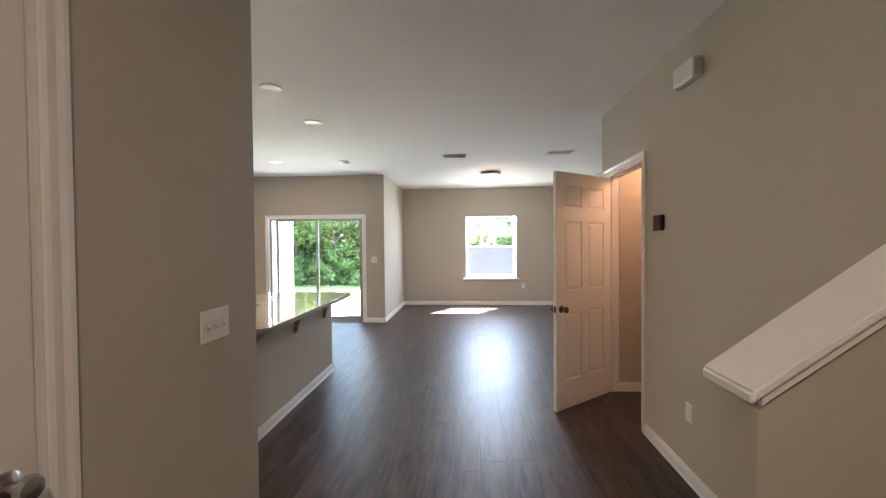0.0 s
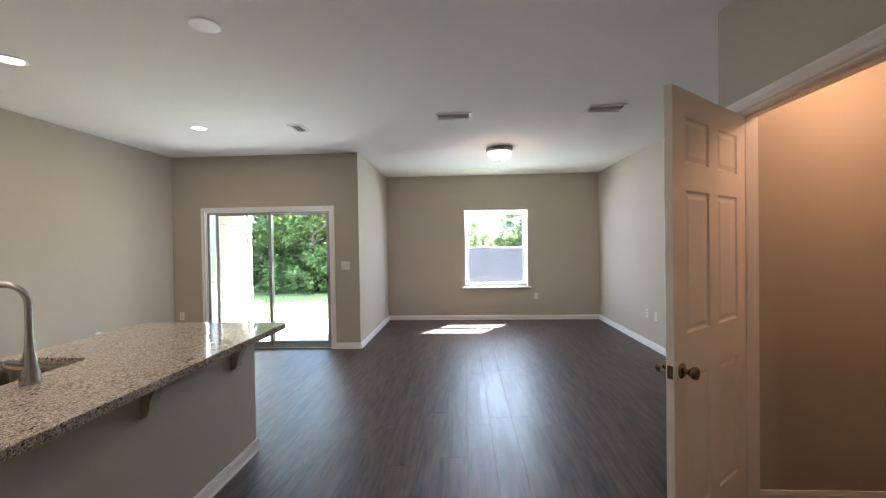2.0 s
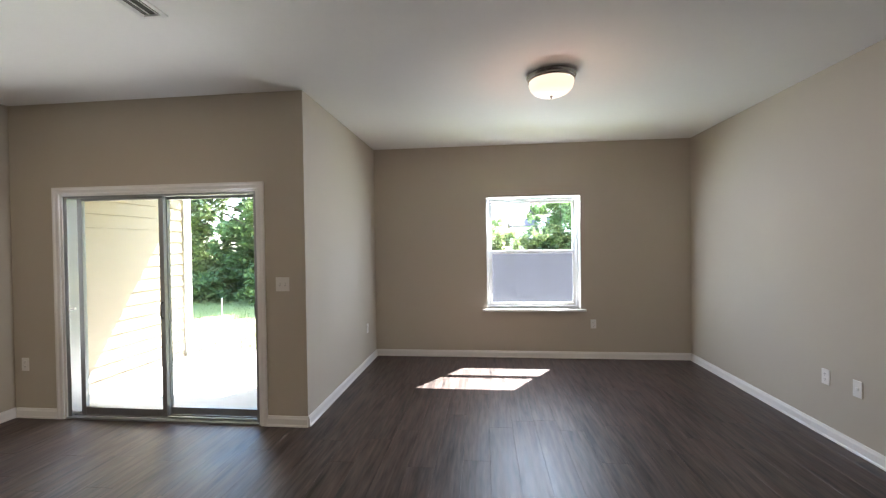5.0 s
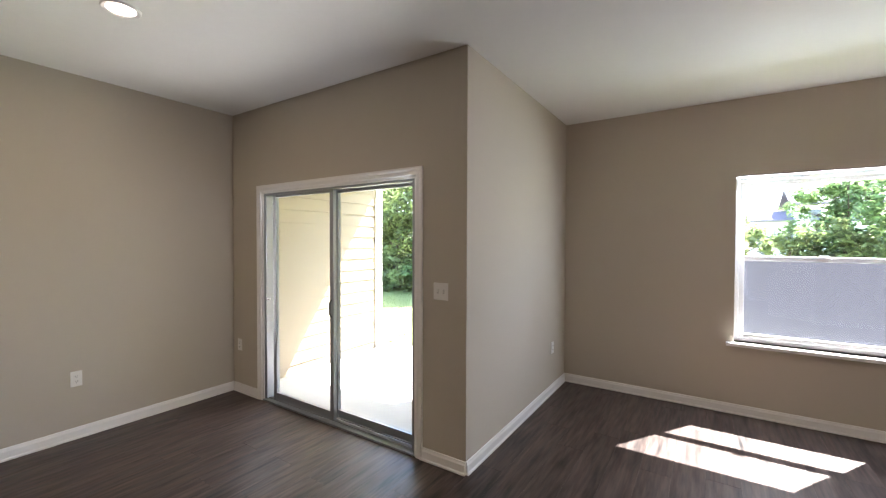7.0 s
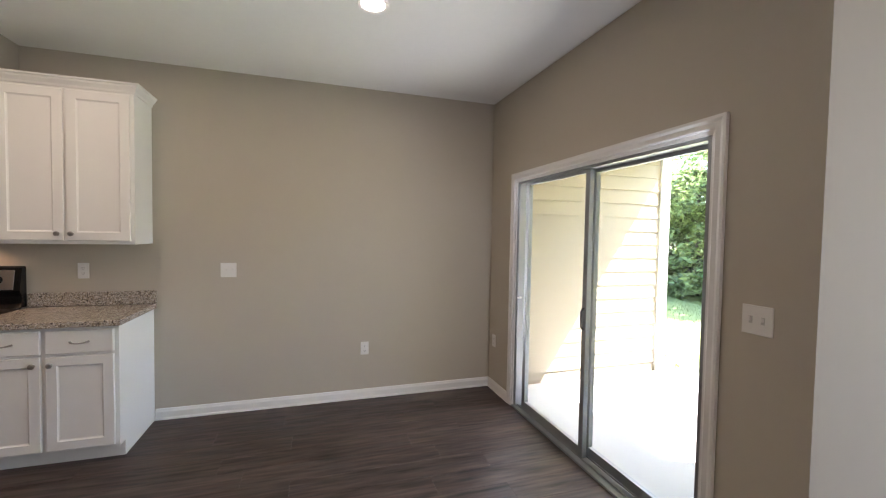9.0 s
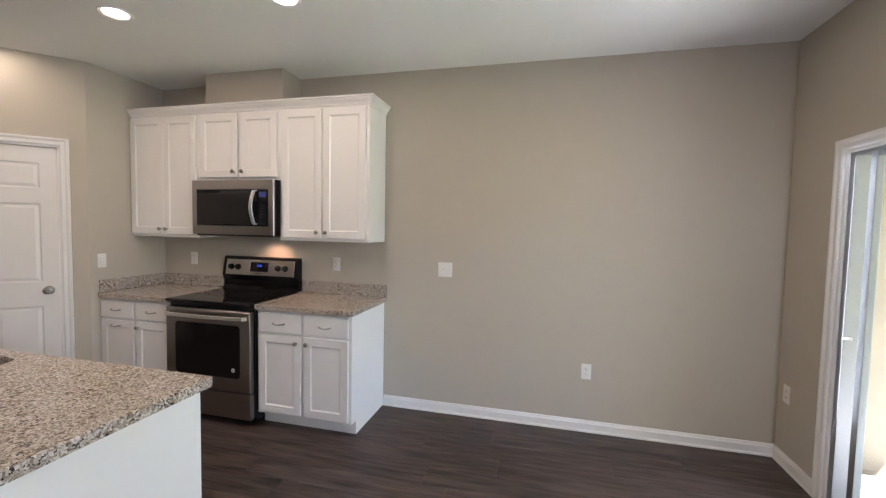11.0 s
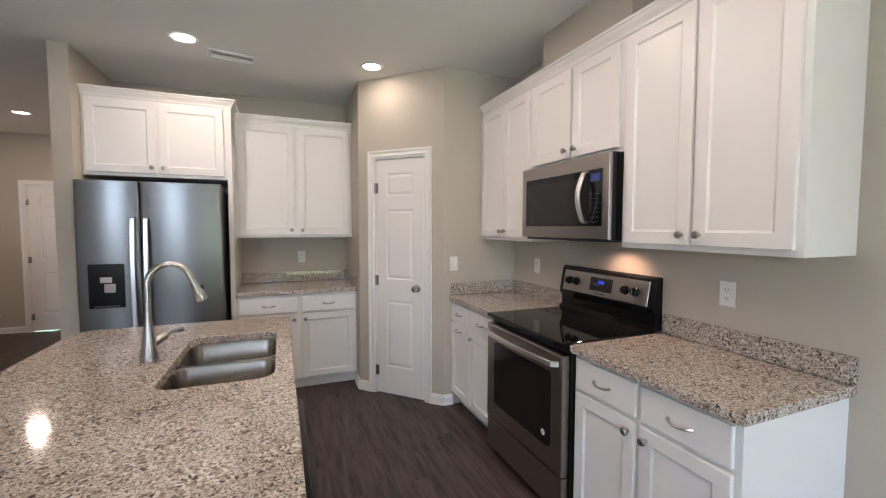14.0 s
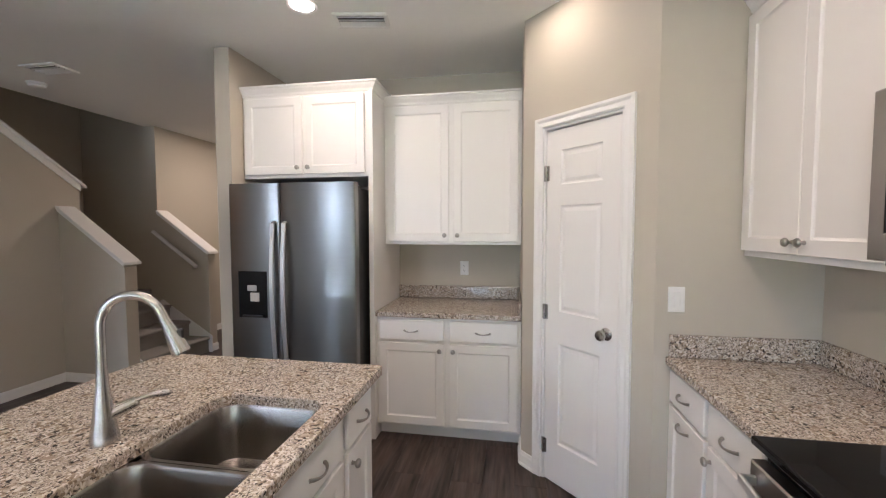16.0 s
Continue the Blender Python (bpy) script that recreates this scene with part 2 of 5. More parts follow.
def granite():
    m = bpy.data.materials.new("speckled_granite")
    m.use_nodes = True
    t = m.node_tree
    p = t.nodes["Principled BSDF"]
    p.inputs["Roughness"].default_value = 0.08
    tc = t.nodes.new("ShaderNodeTexCoord")
    warp = t.nodes.new("ShaderNodeTexNoise")
    warp.inputs["Scale"].default_value = 55
    add = t.nodes.new("ShaderNodeVectorMath")
    add.operation = "MULTIPLY_ADD"
    add.inputs[1].default_value = (0.02, 0.02, 0.02)
    t.links.new(tc.outputs["Object"], warp.inputs["Vector"])
    t.links.new(warp.outputs["Color"], add.inputs[0])
    t.links.new(tc.outputs["Object"], add.inputs[2])

    def cells(scale):
        v = t.nodes.new("ShaderNodeTexVoronoi")
        v.inputs["Scale"].default_value = scale
        t.links.new(add.outputs[0], v.inputs["Vector"])
        s = t.nodes.new("ShaderNodeSeparateColor")
        t.links.new(v.outputs["Color"], s.inputs[0])
        return s.outputs[0]

    def ramp(fac, stops):
        r = t.nodes.new("ShaderNodeValToRGB")
        r.color_ramp.interpolation = "CONSTANT"
        e = r.color_ramp.elements
        while len(e) < len(stops):
            e.new(0.5)
        for k, (pos, col) in enumerate(stops):
            e[k].position, e[k].color = pos, (*col, 1)
        t.links.new(fac, r.inputs[0])
        return r.outputs[0]

    a = ramp(cells(145), [(0.0, (0.42, 0.36, 0.29)), (0.22, (0.56, 0.51, 0.44)), (0.44, (0.30, 0.245, 0.19)), (0.58, (0.78, 0.74, 0.68)), (0.82, (0.17, 0.145, 0.13)), (0.92, (0.05, 0.047, 0.047))])
    b = ramp(cells(250), [(0.0, (0.50, 0.45, 0.385)), (0.38, (0.30, 0.26, 0.23)), (0.54, (0.76, 0.72, 0.66)), (0.86, (0.09, 0.08, 0.075))])
    n = t.nodes.new("ShaderNodeTexNoise")
    n.inputs["Scale"].default_value = 18
    t.links.new(tc.outputs["Object"], n.inputs["Vector"])
    mx = t.nodes.new("ShaderNodeMix")
    mx.data_type = "RGBA"
    gate = t.nodes.new("ShaderNodeMapRange")
    gate.inputs["From Min"].default_value, gate.inputs["From Max"].default_value = 0.47, 0.53
    t.links.new(n.outputs["Fac"], gate.inputs["Value"])
    t.links.new(gate.outputs[0], mx.inputs["Factor"])
    t.links.new(a, mx.inputs["A"])
    t.links.new(b, mx.inputs["B"])
    tone = t.nodes.new("ShaderNodeVectorMath")
    tone.operation = "MULTIPLY"
    tone.inputs[1].default_value = (0.82, 0.788, 0.762)
    t.links.new(mx.outputs["Result"], tone.inputs[0])
    t.links.new(tone.outputs[0], p.inputs["Base Color"])
    return m


M_GRANITE = granite()


def leaf(name, base):
    m = material(name, base, 0.55, spread=0.3, scale=0.9, grain=0.25, grain_scale=7)
    t = m.node_tree
    p, out = t.nodes["Principled BSDF"], t.nodes["Material Output"]
    geo = t.nodes.new("ShaderNodeNewGeometry")
    hsv = t.nodes.new("ShaderNodeHueSaturation")
    mr = t.nodes.new("ShaderNodeMapRange")
    mr.inputs["To Min"].default_value, mr.inputs["To Max"].default_value = 0.55, 1.5
    t.links.new(geo.outputs["Random Per Island"], mr.inputs["Value"])
    t.links.new(mr.outputs[0], hsv.inputs["Value"])
    t.links.new(p.inputs["Base Color"].links[0].from_socket, hsv.inputs["Color"])
    t.links.new(hsv.outputs[0], p.inputs["Base Color"])
    tl, ad = t.nodes.new("ShaderNodeBsdfTranslucent"), t.nodes.new("ShaderNodeMixShader")
    ad.inputs[0].default_value = 0.5
    t.links.new(hsv.outputs[0], tl.inputs[0])
    t.links.new(p.outputs[0], ad.inputs[1])
    t.links.new(tl.outputs[0], ad.inputs[2])
    t.links.new(ad.outputs[0], out.inputs[0])
    return m


M_LEAF = leaf("hedge_leaves", (0.18, 0.25, 0.08))
M_LEAF2 = leaf("yellow_green_leaves", (0.24, 0.29, 0.12))
M_LEAF3 = leaf("blue_green_leaves", (0.145, 0.22, 0.085))

# ---- mesh helpers ----


def finish(bm, name, mat, smooth=False):
    me = bpy.data.meshes.new(name)
    bmesh.ops.recalc_face_normals(bm, faces=bm.faces)
    bm.to_mesh(me)
    bm.free()
    me.materials.append(mat)
    if smooth:
        me.polygons.foreach_set("use_smooth", [True] * len(me.polygons))
        me.set_sharp_from_angle(angle=radians(35))
    return me


def part(name, bm, mat, parent=None, label="", m=None, smooth=False):
    ob = new(name, finish(bm, name, mat, smooth))
    if parent is not None:
        ob.parent = parent
    if m is not None:
        ob.matrix_basis = m
    return tagged(ob, label)


def thing(name, m, label, category, group="", kind=""):
    ob = new(name)
    ob.empty_display_size = 0.1
    ob.matrix_basis = m
    return tagged(ob, label, category, group, kind)


def box(bm, x0, x1, y0, y1, z0, z1, bevel=0.0, seg=1):
    r = bmesh.ops.create_cube(bm, size=1.0)
    vs = r["verts"]
    for v in vs:
        v.co = (x0 + (v.co.x + 0.5) * (x1 - x0), y0 + (v.co.y + 0.5) * (y1 - y0), z0 + (v.co.z + 0.5) * (z1 - z0))
    if bevel:
        es = list({e for v in vs for e in v.link_edges})
        bmesh.ops.bevel(bm, geom=es, offset=bevel, segments=seg, affect="EDGES", profile=0.5)
    return bm


def boxes(*list_of, bevel=0.0):
    bm = bmesh.new()
    for b in list_of:
        box(bm, *b, bevel=bevel)
    return bm


def prism(bm, outline, axis, a, b):
    """A solid with the given outline of 2D points, drawn out along an axis from a to b. Outline pairs: (y, z) for x, (x, z) for y, (x, y) for z."""
    def put(u, v, w):
        return {"x": (w, u, v), "y": (u, w, v), "z": (u, v, w)}[axis]
    lo = [bm.verts.new(put(u, v, a)) for u, v in outline]
    hi = [bm.verts.new(put(u, v, b)) for u, v in outline]
    n = len(outline)
    bm.faces.new(lo)
    bm.faces.new(hi[::-1])
    for k in range(n):
        bm.faces.new((lo[k], lo[(k + 1) % n], hi[(k + 1) % n], hi[k]))
    return bm


def tube(bm, pts, radii, n=14, cap=True):
    pts = [Vector(p) for p in pts]
    if isinstance(radii, (int, float)):
        radii = [radii] * len(pts)
    rings, up = [], None
    for k, p in enumerate(pts):
        d = (pts[min(k + 1, len(pts) - 1)] - pts[max(k - 1, 0)]).normalized()
        if up is None:
            up = Vector((0, 0, 1)) if abs(d.z) < 0.9 else Vector((1, 0, 0))
        side = d.cross(up).normalized()
        up = side.cross(d).normalized()
        rings.append([bm.verts.new(p + radii[k] * (math.cos(2 * math.pi * j / n) * side + math.sin(2 * math.pi * j / n) * up)) for j in range(n)])
    for a, b in zip(rings, rings[1:]):
        for j in range(n):
            bm.faces.new((a[j], a[(j + 1) % n], b[(j + 1) % n], b[j]))
    if cap:
        bm.faces.new(rings[0][::-1])
        bm.faces.new(rings[-1])
    return bm


def lathe(bm, profile, n=28, axis="z", at=(0, 0, 0)):
    """Turns (radius, height) pairs round an axis."""
    rings = []
    for r, h in profile:
        ring = []
        for j in range(n):
            c, s = math.cos(2 * math.pi * j / n) * r, math.sin(2 * math.pi * j / n) * r
            co = {"z": (c, s, h), "y": (c, h, s), "x": (h, c, s)}[axis]
            ring.append(bm.verts.new(Vector(co) + Vector(at)))
        rings.append(ring)
    for a, b in zip(rings, rings[1:]):
        for j in range(n):
            bm.faces.new((a[j], a[(j + 1) % n], b[(j + 1) % n], b[j]))
    bm.faces.new(rings[0])
    bm.faces.new(rings[-1])
    return bm


def rounded(x0, x1, y0, y1, r, n=5):
    """Outline of a rectangle with rounded corners, counter-clockwise. r: one radius or four (x1y0, x1y1, x0y1, x0y0)."""
    rs = r if isinstance(r, tuple) else (r,) * 4
    out = []
    for (cx, cy, sx, sy, a0), q in zip(((x1, y0, -1, 1, -90), (x1, y1, -1, -1, 0), (x0, y1, 1, -1, 90), (x0, y0, 1, 1, 180)), rs):
        for k in range(n + 1):
            a = radians(a0 + 90 * k / n)
            out.append((cx + sx * q + q * math.cos(a), cy + sy * q + q * math.sin(a)))
    return out


def loft(bm, loops, cap_first=False, cap_last=True):
    rings = [[bm.verts.new(p) for p in lp] for lp in loops]
    n = len(rings[0])
    for a, b in zip(rings, rings[1:]):
        for j in range(n):
            bm.faces.new((a[j], a[(j + 1) % n], b[(j + 1) % n], b[j]))
    if cap_first:
        bm.faces.new(rings[0][::-1])
    if cap_last:
        bm.faces.new(rings[-1])
    return bm


def panelled(bm, w, h, t, panels, steps, both=False, edge=0.002):
    """A slab from (0,0,0) to (w,t,h), front at y=0, with recessed panels (x0, x1, z0, z1). steps: pairs of inset and depth."""
    xs = sorted({edge, w - edge, *[p[0] for p in panels], *[p[1] for p in panels]})
    zs = sorted({edge, h - edge, *[p[2] for p in panels], *[p[3] for p in panels]})
    sides = [(0.0, 1.0)] + ([(t, -1.0)] if both else [])
    grids = []
    for y0, s in sides:
        vg = {}

        def vert(x, z):
            if (x, z) not in vg:
                vg[x, z] = bm.verts.new((x, y0, z))
            return vg[x, z]
        for xa, xb in zip(xs, xs[1:]):
            for za, zb in zip(zs, zs[1:]):
                mx, mz = (xa + xb) / 2, (za + zb) / 2
                if not any(p[0] < mx < p[1] and p[2] < mz < p[3] for p in panels):
                    bm.faces.new((vert(xa, za), vert(xb, za), vert(xb, zb), vert(xa, zb)))
        for px0, px1, pz0, pz1 in panels:
            prev = [vert(px0, pz0), vert(px1, pz0), vert(px1, pz1), vert(px0, pz1)]
            for inset, depth in steps:
                y = y0 + s * depth
                cur = [bm.verts.new(c) for c in ((px0 + inset, y, pz0 + inset), (px1 - inset, y, pz0 + inset), (px1 - inset, y, pz1 - inset), (px0 + inset, y, pz1 - inset))]
                for j in range(4):
                    bm.faces.new((prev[j], prev[(j + 1) % 4], cur[(j + 1) % 4], cur[j]))
                prev = cur
            bm.faces.new(prev)
        grids.append(vg)

    def ring(y, e):
        return [(e, y, e), (w - e, y, e), (w - e, y, h - e), (e, y, h - e)]
    loops = [ring(0.0, edge), ring(edge, 0.0), ring(t - edge, 0.0), ring(t, edge)]
    loft(bm, loops, cap_last=not both)
    bmesh.ops.remove_doubles(bm, verts=bm.verts, dist=1e-5)
    return bm

# ---- plan (metres) ----
XW, YN, XA, YA, XE, XC, H = -4.197, 7.845, -1.505, 9.955, 2.475, 1.43, 2.74
XH, YK = -0.85, 1.395
SLOPE = 0.72
TO_PX, TO_NX, TO_PY, TO_NY = 90, -90, 180, 0


def structure(name, bm, mat, label, category):
    return tagged(part(name, bm, mat), label, category, kind="structure")


WALL_LABEL = "greige painted drywall wall with fine roller texture"
structure("wall_west", boxes((XW - 0.15, XW, 1.28, YN + 0.15, 0, H)), M_WALL, WALL_LABEL, "wall")
structure("wall_nook", boxes((XW, -3.715, YN, YN + 0.15, 0, H), (-1.905, XA, YN, YN + 0.15, 0, H), (-3.715, -1.905, YN, YN + 0.15, 1.955, H)), M_WALL, "greige painted wall with the sliding door opening", "wall")
structure("wall_alcove_west", boxes((XA - 0.15, XA, YN + 0.15, YA, 0, H)), M_WALL, WALL_LABEL, "wall")
WX0, WX1, WZ0, WZ1 = -0.03, 1.155, 0.63, 2.07
structure("wall_north", boxes((XA - 0.15, WX0, YA, YA + 0.19, 0, H), (WX1, XE + 0.15, YA, YA + 0.19, 0, H), (WX0, WX1, YA, YA + 0.19, 0, WZ0), (WX0, WX1, YA, YA + 0.19, WZ1, H)), M_WALL, "greige painted wall with one window opening", "wall")
structure("wall_east", boxes((XE, XE + 0.15, 0.30, YA, 0, H), (XE, XE + 0.15, 0.30, 4.80, H, 5.2)), M_WALL, WALL_LABEL, "wall")
structure("wall_closet_end", boxes((XC + 0.115, XE, 4.55, 4.68, 0, H)), M_WALL, WALL_LABEL, "wall")


def cap_z(y):
    return 1.931 + SLOPE * (y - 1.228)


CY0, CY1, CZ = 3.705, 4.55, 2.12
bm = bmesh.new()
y_top = 1.228 + (H - 1.931) / SLOPE
prism(bm, [(1.29, 0), (CY0, 0), (CY0, H), (y_top + 0.07, H), (1.29, cap_z(1.29) - 0.05)], "x", XC, XC + 0.115)
box(bm, XC, XC + 0.115, CY0, CY1, CZ, H)
box(bm, XC, XC + 0.115, CY1, 4.68, 0, H)
structure("wall_closet", bm, M_WALL, "greige painted wall under the stairs, with a closet doorway", "wall")
structure("wall_closet_south", boxes((XC + 0.115, XE, 3.30, 3.40, 0, 2.46)), M_WALL, WALL_LABEL, "wall")
LY0, LY1 = 0.54, 1.30
structure("wall_hall_west", boxes((XH - 0.115, XH, -1.5, LY0, 0, H), (XH - 0.115, XH, LY1, 2.18, 0, H), (XH - 0.115, XH, LY0, LY1, 2.05, H)), M_WALL, "greige painted hall wall with a doorway", "wall")
structure("wall_kitchen_south", boxes((XW, XH - 0.115, YK - 0.115, YK, 0, H)), M_WALL, WALL_LABEL, "wall")
structure("wall_back_room", boxes((-2.2, -2.1, -1.5, 1.28, 0, H), (-2.1, XH - 0.115, -1.62, -1.5, 0, H)), M_WALL, WALL_LABEL, "wall")
PA, PB = Vector((-2.955, 2.177, 0)), Vector((-3.528, 2.769, 0))
structure("wall_pantry_side", boxes((PA.x - 0.115, PA.x, YK, PA.y, 0, H)), M_WALL, WALL_LABEL, "wall")
structure("wall_pantry_return", boxes((XW, PB.x, PB.y - 0.115, PB.y, 0, H)), M_WALL, WALL_LABEL, "wall")
P_ANG = math.degrees(math.atan2(PB.y - PA.y, PB.x - PA.x))
P_LEN = (PB - PA).length
P_M = pose(PA.x, PA.y, 0, 0, 0, P_ANG)
P0, P1 = (P_LEN - 0.50) / 2, (P_LEN + 0.50) / 2
bm = boxes((0.0, P0, 0, 0.11, 0, H), (P1, P_LEN, 0, 0.11, 0, H), (P0, P1, 0, 0.11, 2.068, H))
bm.transform(P_M)
structure("wall_pantry_diagonal", bm, M_WALL, "greige painted diagonal wall holding the pantry door", "wall")
FX0, FX1 = 0.03, 0.945
structure("wall_front", boxes((XH - 0.115, FX0, -1.62, -1.5, 0, H), (FX1, 1.515, -1.62, -1.5, 0, H), (FX0, FX1, -1.62, -1.5, 2.05, H)), M_WALL, "greige painted entry wall with the front doorway", "wall")
HY0, HY1 = -1.40, -0.68
structure("wall_hall_east", boxes((1.40, 1.515, -1.5, HY0, 0, H), (1.40, 1.515, HY1, 0.30, 0, H), (1.40, 1.515, HY0, HY1, 2.05, H)), M_WALL, "greige painted hall wall with a coat closet doorway", "wall")
structure("wall_stair_south", boxes((1.40, XE, 0.30, 0.415, 0, 5.2)), M_WALL, WALL_LABEL, "wall")
structure("wall_coat_closet", boxes((1.515, 2.2, -1.5, -1.42, 0, H), (2.2, 2.3, -1.5, 0.30, 0, H)), M_WALL, WALL_LABEL, "wall")
structure("wall_upper_landing", boxes((1.43, 1.545, 0.415, 4.68, H + 0.16, 5.2), (1.43, XE, 4.68, 4.80, H + 0.16, 5.2)), M_WALL, WALL_LABEL, "wall")
structure("ceiling_upper", boxes((1.40, XE + 0.15, 0.30, 4.80, 5.2, 5.3)), M_CEIL, "white textured ceiling over the stairwell", "ceiling")
structure("ceiling", boxes((XW - 0.15, 1.545, -1.62, 7.995, H, H + 0.16), (1.545, XE, -1.62, 0.30, H, H + 0.16), (1.545, XE, 4.545, 7.995, H, H + 0.16), (XE, XE + 0.15, 4.80, 7.995, H, H + 0.16), (XA - 0.15, XE + 0.15, 7.995, YA + 0.19, H, H + 0.16)), M_CEIL, "off-white ceiling with light orange-peel texture", "ceiling")
structure("ceiling_closet", boxes((XC + 0.115, XE, 3.40, 4.545, 2.46, 2.56)), M_CEIL, "white closet ceiling under the stairs", "ceiling")
structure("subfloor", boxes((XW, XE, -1.5, 7.845, -0.14, -0.012), (XA, XE, 7.845, YA, -0.14, -0.012)), M_BLACK, "dark subfloor under the plank flooring", "floor")

# ---- knee walls and stairs ----


def knee(name, y0, y1, x0, x1, z0, label):
    bm = bmesh.new()
    prism(bm, [(x0, 0), (x1, 0), (x1, z0 + SLOPE * (x1 - x0) - 0.05), (x0, z0 - 0.05)], "y", y0, y1)
    return structure(name, bm, M_WALL, label, "half wall")


def sloped_cap(parent_name, y0, y1, x0, x1, z0):
    """White ledge on a knee wall that climbs along x, with a cove trim below."""
    bm = bmesh.new()
    z1 = z0 + SLOPE * (x1 - x0)
    prism(bm, [(x0, z0 - 0.028), (x1, z1 - 0.028), (x1, z1), (x0, z0)], "y", y0 - 0.03, y1 + 0.03)
    bmesh.ops.bevel(bm, geom=list(bm.edges), offset=0.006, segments=2, affect="EDGES")
    cap = tagged(part(parent_name, bm, M_TRIM, smooth=True), "white painted sloping wall cap beside the stairs", "wall cap", kind="structure")
    for ya, yb in ((y0 - 0.016, y0), (y1, y1 + 0.016)):
        bm = bmesh.new()
        prism(bm, [(x0 + 0.03, z0 - 0.030), (x1, z1 - 0.052), (x1, z1 - 0.029), (x0 + 0.03, z0 - 0.008)], "y", ya, yb)
        part("trim", bm, M_TRIM, cap)
    return cap


knee("half_wall_great_room", 1.37, 1.495, 0.705, XC, 1.182, "greige painted half wall along the lower stairs")
sloped_cap("half_wall_cap", 1.37, 1.495, 0.675, XC, 1.178)
knee("half_wall_entry", 0.30, 0.415, 0.72, 1.40, 1.225, "greige painted half wall on the entry side of the stairs")
sloped_cap("half_wall_cap", 0.30, 0.415, 0.69, 1.40, 1.215)
bm = bmesh.new()
ya, yb = 1.235, y_top - 0.01
prism(bm, [(ya, cap_z(ya) - 0.03), (yb, cap_z(yb) - 0.03), (yb, cap_z(yb)), (ya, cap_z(ya))], "x", XC - 0.03, XC + 0.145)
bmesh.ops.bevel(bm, geom=list(bm.edges), offset=0.006, segments=2, affect="EDGES")
cap = tagged(part("half_wall_cap", bm, M_TRIM, smooth=True), "white painted sloping wall cap beside the upper stairs", "wall cap", kind="structure")
bm = bmesh.new()
prism(bm, [(ya + 0.05, cap_z(ya) - 0.06), (yb, cap_z(yb) - 0.10), (yb, cap_z(yb) - 0.031), (ya + 0.05, cap_z(ya) + 0.005)], "x", XC - 0.014, XC)
part("trim", bm, M_TRIM, cap)

stairs = thing("stairs", pose(0.74, 0.415, 0), "carpeted stairs climbing between two half walls", "stairs", kind="structure")
RISE, RUN = 0.187, 0.262


def tread(w, run, rise):
    bm = bmesh.new()
    prism(bm, [(0, -rise), (0, -0.045), (-0.022, -0.035), (-0.026, -0.018), (-0.018, -0.004), (0, 0), (run, 0), (run, -rise)], "y", 0, w)
    return bm


for k in range(3):
    bm = tread(0.958, 2.0 - RUN * k if k == 2 else RUN, RISE)
    bm.transform(Matrix.Translation((RUN * k, 0.001, RISE * (k + 1))))
    part("carpeted_step", bm, M_CARPET, stairs, smooth=True)
part("carpeted_landing", boxes((RUN * 3, 1.73, 0.001, 0.958, RISE * 3 - 0.1, RISE * 4)), M_CARPET, stairs)
for k in range(9):
    bm = tread(0.925, RUN, RISE)
    bm.transform(pose(1.73, 0.96 + RUN * k, RISE * (5 + k), 0, 0, 90))
    part("carpeted_step", bm, M_CARPET, stairs, smooth=True)
for yy in (0.0, 0.944):
    bm = bmesh.new()
    prism(bm, [(-0.05, 0.0), (0.0, 0.0), (0.62, 0.0), (0.66, 0.60), (0.62, 0.62), (-0.05, 0.20)], "y", yy + 0.002, yy + 0.013)
    part("skirt_board", bm, M_TRIM, stairs)

rail = thing("handrail", pose(0.80, 0.47, 1.015), "white painted wooden handrail on metal brackets", "handrail")
bm = bmesh.new()
tube(bm, [(0.03, 0, 0.03 * SLOPE), (0.33, 0, 0.33 * SLOPE), (0.62, 0, 0.62 * SLOPE)], 0.021)
part("rail", bm, M_TRIM, rail, smooth=True)
for bx in (0.09, 0.5):
    bm = bmesh.new()
    tube(bm, [(bx, 0, SLOPE * bx - 0.015), (bx, 0, SLOPE * bx - 0.06), (bx, -0.052, SLOPE * bx - 0.07)], 0.006, 8)
    part("bracket", bm, M_KNOB, rail, "dark metal bracket")

# ---- baseboards and casings ----


def baseboard(x0, y0, x1, y1):
    """Runs from one point to the other, with the room on the left of the way."""
    a, b = Vector((x0, y0, 0)), Vector((x1, y1, 0))
    d = b - a
    bm = bmesh.new()
    prism(bm, [(0, 0), (0.020, 0), (0.020, 0.010), (0.014, 0.018), (0.0135, 0.062), (0.009, 0.072), (0.006, 0.084), (0.0, 0.086)], "x", 0, d.length)
    bm.transform(pose(x0, y0, 0.002, 0, 0, math.degrees(math.atan2(d.y, d.x))))
    structure("baseboard", bm, M_TRIM, "white moulded baseboard along the wall foot", "baseboard")


